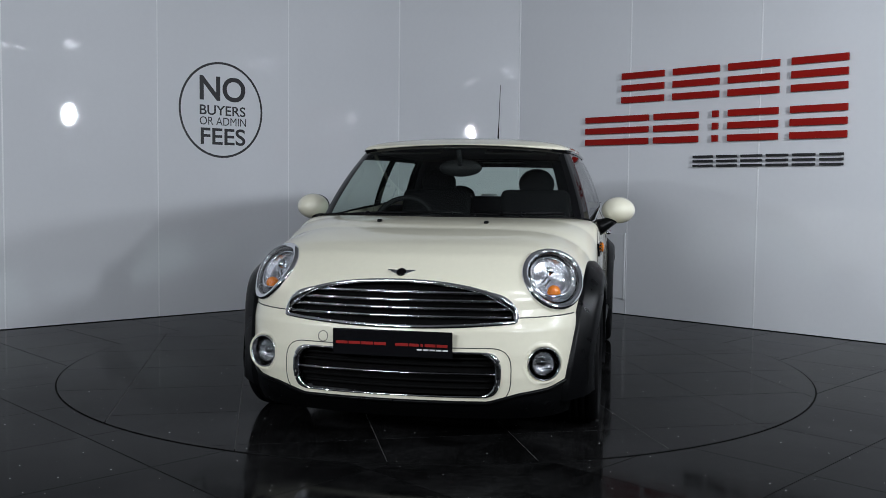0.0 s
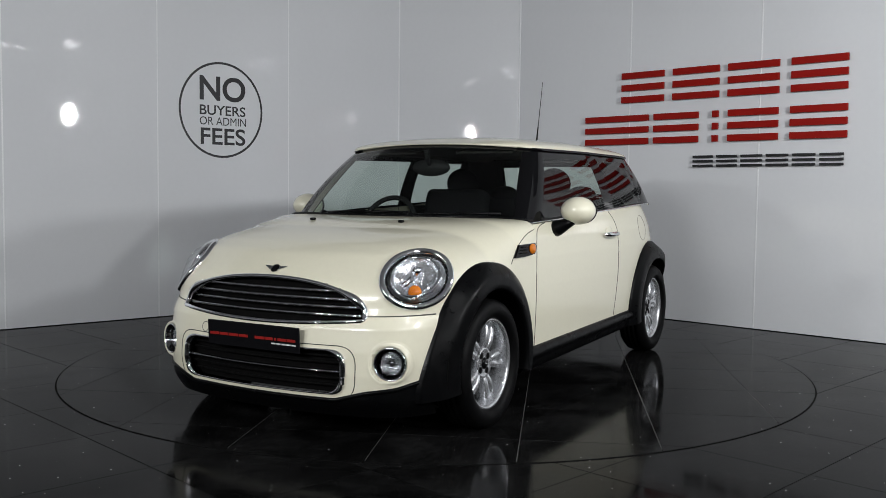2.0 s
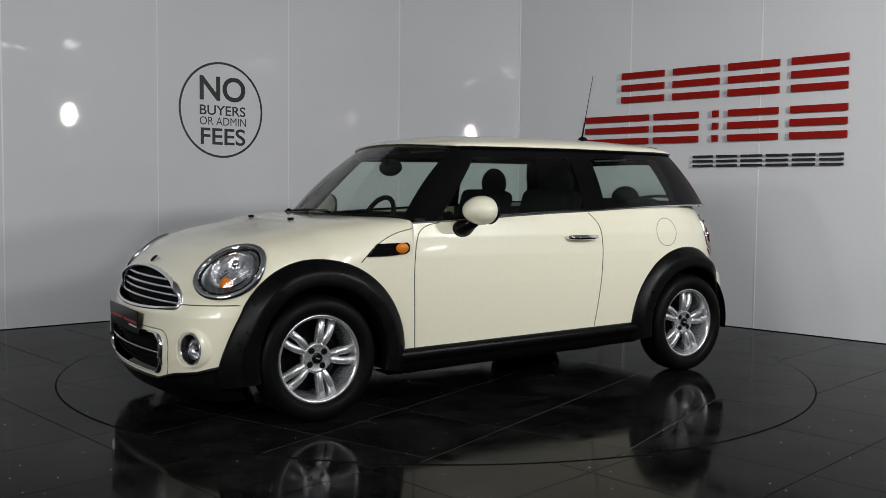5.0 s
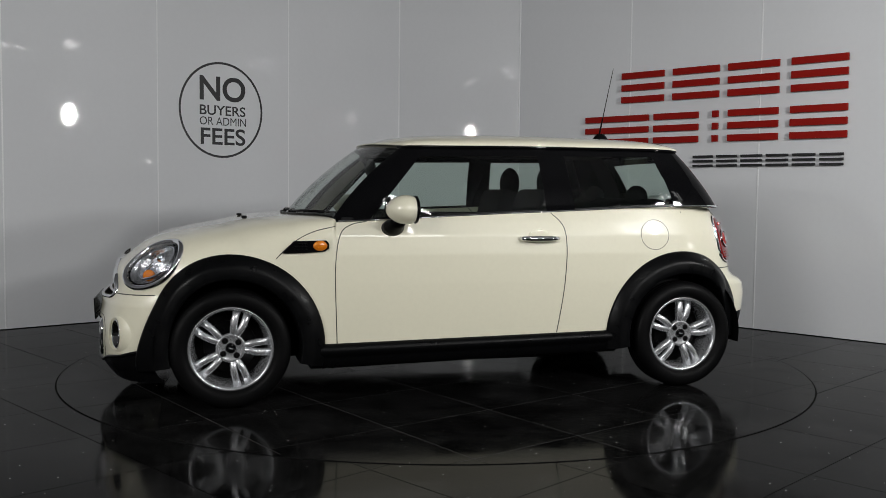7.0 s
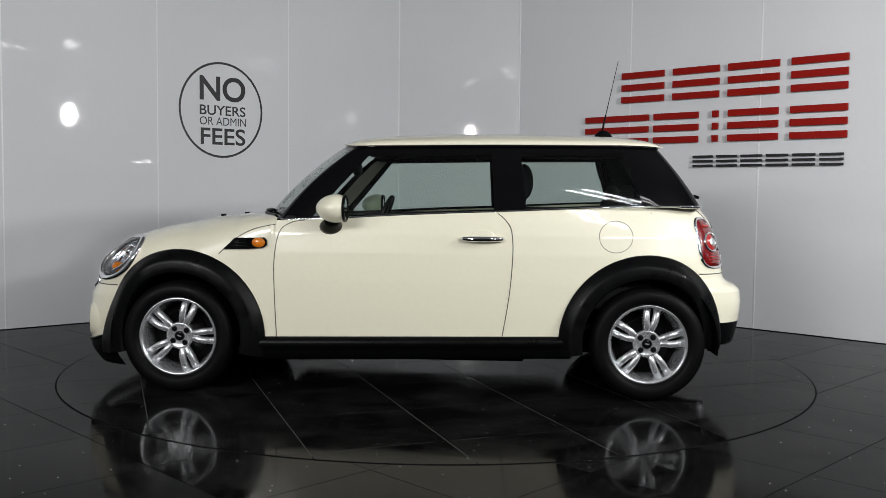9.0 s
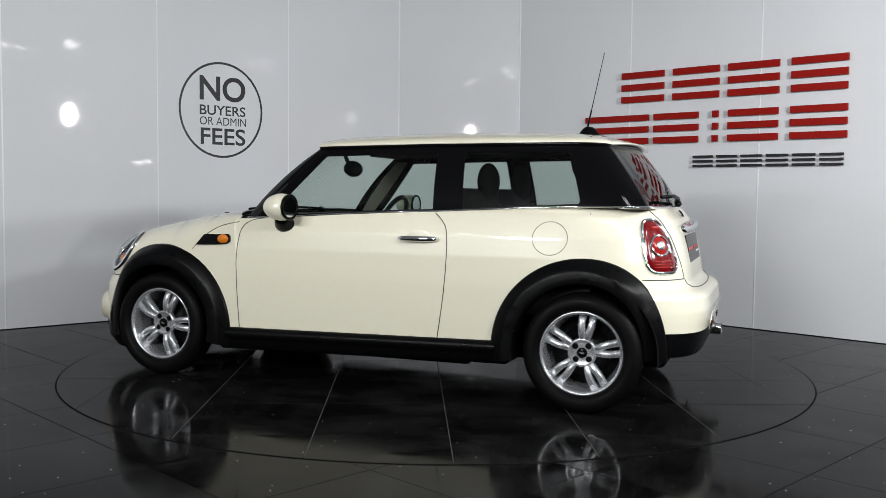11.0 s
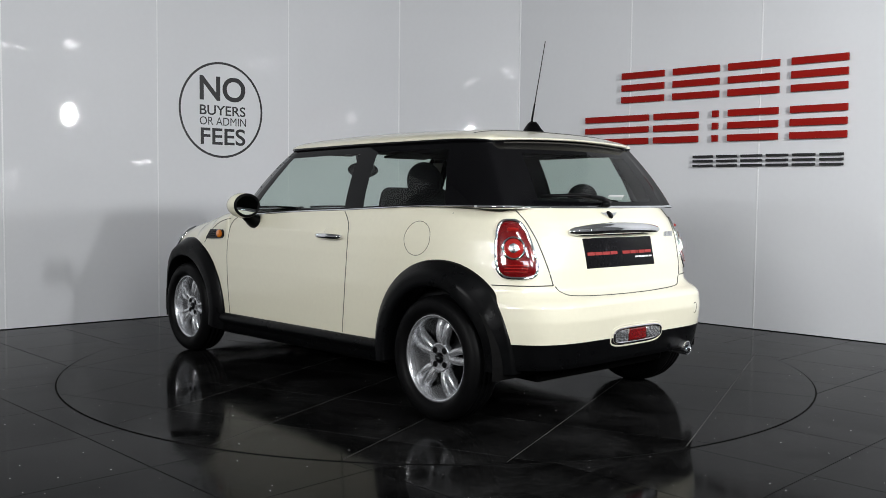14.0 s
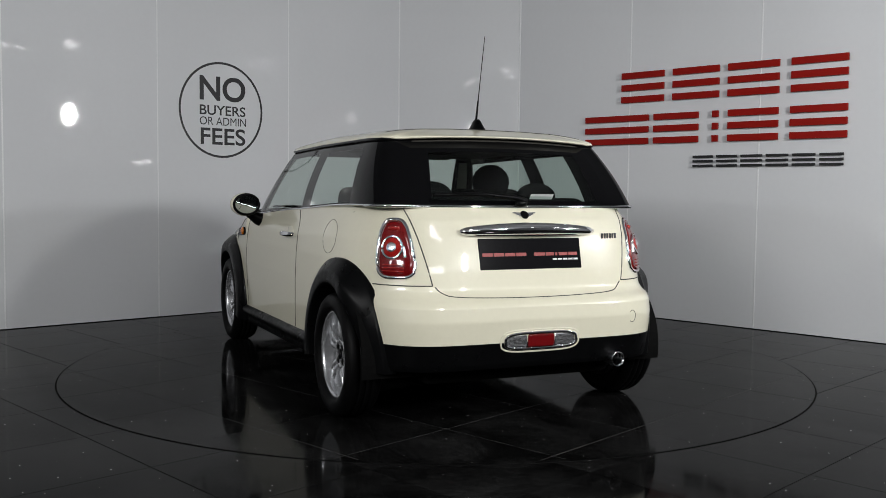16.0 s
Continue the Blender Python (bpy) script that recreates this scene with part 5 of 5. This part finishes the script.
fog_frame = []
for k in range(40):
    g = 2 * math.pi * k / 40
    y = 0.008 + 0.185 * math.copysign(abs(math.cos(g)) ** 0.45, math.cos(g))
    z = 0.405 + 0.036 * math.copysign(abs(math.sin(g)) ** 0.6, math.sin(g))
    fog_frame.append((y, z))
rear_fog = part("rear_fog_light", tube([(rear_x(y, z) - 0.004, y, z) for y, z in fog_frame], 0.0068, True, 8), CHROME, car, "rear fog light with chrome frame")
for a, b, mat in ((-0.17, -0.062, REFLECTOR), (-0.06, 0.076, REDLENS), (0.078, 0.185, REFLECTOR)):
    part("lens", block(0.02, b - a, 0.058, at=(rear_x((a + b) / 2, 0.405) + (0.006 if mat is REFLECTOR else 0.002), (a + b) / 2, 0.405), bevel=0.006), mat, rear_fog)
part("fog_surround", tube([(rear_x(y * 1.10, 0.405 + (z - 0.405) * 1.35) + 0.004, y * 1.10, 0.405 + (z - 0.405) * 1.42) for y, z in fog_frame], 0.006, True, 8), PAINT, made["rear_bumper"])
exhaust = part("exhaust_pipe", lathe([(0.030, -0.10), (0.034, -0.10), (0.036, 0.07), (0.033, 0.075), (0.030, 0.07), (0.029, -0.10)], 32), CHROME, car, "chrome exhaust tip")
exhaust.matrix_basis = Matrix.Translation((-1.738, -0.405, 0.292)) @ Matrix.Rotation(radians(90), 4, "Z")
part("exhaust_dark", lathe([(0.0, 0.0), (0.030, 0.0), (0.030, 0.01)], 24), DARK, exhaust)
for y in (0.42, 0.16, -0.16, -0.45):
    part("parking_sensor", ball((rear_x(y, 0.345) + 0.004, y, 0.345), 0.012, (0.4, 1, 1)), GLOSSBLACK, made["rear_valance"])
part("tow_cover", tube([(rear_x(-0.50 + 0.02 * math.cos(g), 0.49 + 0.028 * math.sin(g)), -0.50 + 0.02 * math.cos(g), 0.49 + 0.028 * math.sin(g)) for g in np.linspace(0.8, 5.4, 20)], 0.0016, False, 6), GAP, made["rear_bumper"])
part("rear_wiper", tube([(-1.583, -0.02, 1.030), (-1.592, 0.05, 1.050), (-1.588, 0.20, 1.064), (-1.553, 0.45, 1.058)], [0.018, 0.013, 0.011, 0.008]), PLASTIC, car, "black rear wiper")
part("rear_wiper", ball((-1.592, 0.01, 1.022), 0.026, (0.7, 1.2, 0.7)), PLASTIC, car)
part("brake_light", block(0.012, 0.30, 0.012, at=(-1.335, 0, 1.302), bevel=0.003), REFLECTOR, car, "high brake light strip")
part("sticker", block(0.001, 0.125, 0.030, at=(-1.540, -0.13, 1.055), m=Matrix.Rotation(radians(-36), 4, "Y")), WHITEMARK, car, "white paper sticker in rear window")
roof_tree = BVHTree.FromPolygons([v.co[:] for v in roof.data.vertices], [p.vertices[:] for p in roof.data.polygons])
roof_line = [roof_tree.ray_cast(Vector((-1.205, y, 2.0)), Vector((0, 0, -1)))[0] for y in np.linspace(-0.55, 0.55, 30)]
part("roof_gap", tube([p for p in roof_line if p is not None], 0.003, False, 6), GAP, roof)

aerial = part("aerial", lathe([(0.0, 0.050), (0.012, 0.048), (0.020, 0.035), (0.030, 0.012), (0.040, -0.006)], 20, "Z"), PLASTIC, car, "black roof aerial")
aerial.matrix_basis = Matrix.Translation((-1.085, 0.0, 1.402)) @ Matrix.Diagonal((1.9, 0.9, 1, 1))
part("aerial_mast", tube([(-1.075, 0, 1.435), (-1.098, 0, 1.545)], [0.0065, 0.0045], False, 8), PLASTIC, car)
part("aerial_mast", tube([(-1.097, 0, 1.54), (-1.165, 0, 1.865)], [0.0028, 0.002], False, 6), PLASTIC, car)

# ---------------- the car: cabin ----------------


def cushion(sx, sy, sz, at, tilt=0.0, bevel=0.05):
    return block(sx, sy, sz, at=at, bevel=bevel, seg=4, m=Matrix.Rotation(radians(tilt), 4, "Y"))


part("cabin_floor", block(2.3, 1.36, 0.04, at=(-0.42, 0, 0.36), bevel=0.01), TRIM, car)
part("dashboard", block(0.42, 1.40, 0.30, at=(0.60, 0, 0.775), bevel=0.06, seg=4), TRIM, car, "dark dashboard")
part("dash_top", block(0.30, 1.30, 0.035, at=(0.70, 0, 0.915), bevel=0.015), TRIM, car)
for s in (1, -1):
    part("door_card", block(1.20, 0.03, 0.52, at=(0.08, s * 0.725, 0.68), bevel=0.01), TRIM, made["door", s])
    part("side_card", block(0.72, 0.03, 0.52, at=(-0.90, s * 0.71, 0.72), bevel=0.01), TRIM, car)
    seat = part("front_seat", cushion(0.50, 0.48, 0.16, (-0.12, s * 0.335, 0.55)), FABRIC, car, "dark fabric front seat")
    part("backrest", cushion(0.14, 0.46, 0.60, (-0.47, s * 0.335, 0.80), -16), FABRIC, seat)
    part("headrest", ball((-0.60, s * 0.335, 1.135), 0.12, (0.45, 1.0, 0.85)), FABRIC, seat, "rounded dark headrest")
    part("headrest_post", tube([(-0.565, s * 0.335 - 0.05, 1.0), (-0.585, s * 0.335 - 0.05, 1.09)], 0.007), DARKCHROME, seat)
    part("headrest_post", tube([(-0.565, s * 0.335 + 0.05, 1.0), (-0.585, s * 0.335 + 0.05, 1.09)], 0.007), DARKCHROME, seat)
    part("rear_headrest", ball((-1.19, s * 0.30, 1.055), 0.115, (0.42, 1.0, 0.62)), FABRIC, car, "rounded dark rear headrest")
part("rear_bench", cushion(0.46, 1.16, 0.18, (-0.92, 0, 0.56)), FABRIC, car, "dark fabric rear bench")
part("rear_backrest", cushion(0.14, 1.16, 0.52, (-1.16, 0, 0.79), -14), FABRIC, car)
part("parcel_shelf", block(0.30, 1.10, 0.02, at=(-1.36, 0, 0.975), bevel=0.006), TRIM, car)
wheel_ring = [Vector((0.29, -0.36, 0.872)) + Matrix.Rotation(radians(-24), 3, "Y") @ Vector((0, 0.18 * math.cos(g), 0.18 * math.sin(g))) for g in np.linspace(0, 2 * math.pi, 41)[:-1]]
sw = part("steering_wheel", tube(wheel_ring, 0.0155, True, 10), TRIM, car, "black steering wheel")
for g in (0.2, math.pi - 0.2, 1.5 * math.pi):
    e = Vector((0.29, -0.36, 0.872)) + Matrix.Rotation(radians(-24), 3, "Y") @ Vector((0, 0.175 * math.cos(g), 0.175 * math.sin(g)))
    part("spoke", tube([(0.315, -0.36, 0.867), e], 0.014), TRIM, sw)
part("boss", ball((0.315, -0.36, 0.867), 0.06, (0.5, 1, 1)), TRIM, sw)
part("column", tube([(0.32, -0.36, 0.86), (0.60, -0.36, 0.78)], 0.045), TRIM, sw)
im = part("inner_mirror", ball((0.395, 0.0, 1.212), 0.125, (0.22, 1.0, 0.40)), TRIM, car, "black interior mirror")
part("stem", tube([(0.405, 0, 1.22), (0.44, 0, 1.265), (0.455, 0, 1.31)], 0.014), TRIM, im)
for s in (1, -1):
    part("pillar_trim", glass_patch("pillar_trim", IW, IA, [0.05, 0.3, 0.6, 0.9], (s,), 0.035), LINER, car, "pale pillar trim")
    part("rear_pillar_trim", glass_patch("rear_pillar_trim", IQ + 4, IC + 3, [0.02, 0.3, 0.6, 0.95], (s,), 0.045), TRIM, car, "dark rear pillar trim")
    part("sun_visor", block(0.15, 0.36, 0.016, at=(0.27, s * 0.31, 1.312), bevel=0.006, m=Matrix.Rotation(radians(10), 4, "Y")), DARKLINER, car)

# ---------------- floor tiles, piece by piece ----------------


def tile_grid(parent, spin, ox, oy, keep, reach, top, mat, limit):
    """Square tiles on a turned grid, each a piece of its own, clipped to the given half planes."""
    c, d = math.cos(spin), math.sin(spin)
    count = 0
    whole = {}
    n = int(reach / 0.6) + 1
    for i in range(-n, n):
        for j in range(-n, n):
            x0, y0 = i * 0.6 + ox + JOINT / 2, j * 0.6 + oy + JOINT / 2
            sq = [(x0, y0), (x0 + 0.6 - JOINT, y0), (x0 + 0.6 - JOINT, y0 + 0.6 - JOINT), (x0, y0 + 0.6 - JOINT)]
            sq = [(c * x - d * y, d * x + c * y) for x, y in sq]
            poly = clip_polygon(sq, keep)
            if len(poly) < 3:
                continue
            mx, my = sum(p[0] for p in sq) / 4, sum(p[1] for p in sq) / 4
            ob = part("tile", slab([(x - mx, y - my) for x, y in poly], 0.0, 0.0028), mat, parent)
            ob.matrix_basis = Matrix.Translation((mx, my, top))
            count += 1
            if count >= limit:
                return


seg = 120
circle = [(math.cos(2 * math.pi * k / seg), math.sin(2 * math.pi * k / seg), RING - 0.003) for k in range(seg)]
tile_grid(turntable, radians(22.6), 0.0, 0.0, circle, 2.5, 0.0, TILE, 90)
n_out = Vector((DL.y, -DL.x))
room = [(0, -1, 5.0), (0, 1, 3.9), (1, 0, 5.2), (-1, 0, 5.2)]
tile_grid(floor_ob, radians(44.5), 0.0, 0.33, room, 8.4, -0.0030, TILE, 300)
for x0, y0, x1, y1 in ((-9, -13, 9, -5.004), (-9, -5.0, -5.204, 6), (5.204, -5.0, 9, 6)):
    part("plain_floor", slab([(x0, y0), (x1, y0), (x1, y1), (x0, y1)], -0.003, 0.0028), TILE, floor_ob)

# ---------------- movement ----------------
TURN = ([0.0, 2.0, 4.0, 7.0, 9.0, 11.5, 14.0, 16.0], [258.08, 240.04, 222.04, 195.12, 177.25, 154.72, 132.0, 113.9])


def motions():
    times = [0.5 * k for k in range(33)]
    off = Vector((0.0909, 0.2292, 0))
    rows, deck = [], []
    for t in times:
        a = float(np.interp(t, *TURN))
        r = Matrix.Rotation(radians(a), 4, "Z")
        rows.append((t, r @ Matrix.Translation(off)))
        deck.append((t, r))
    walk(car, rows)
    walk(turntable, deck)


motions()
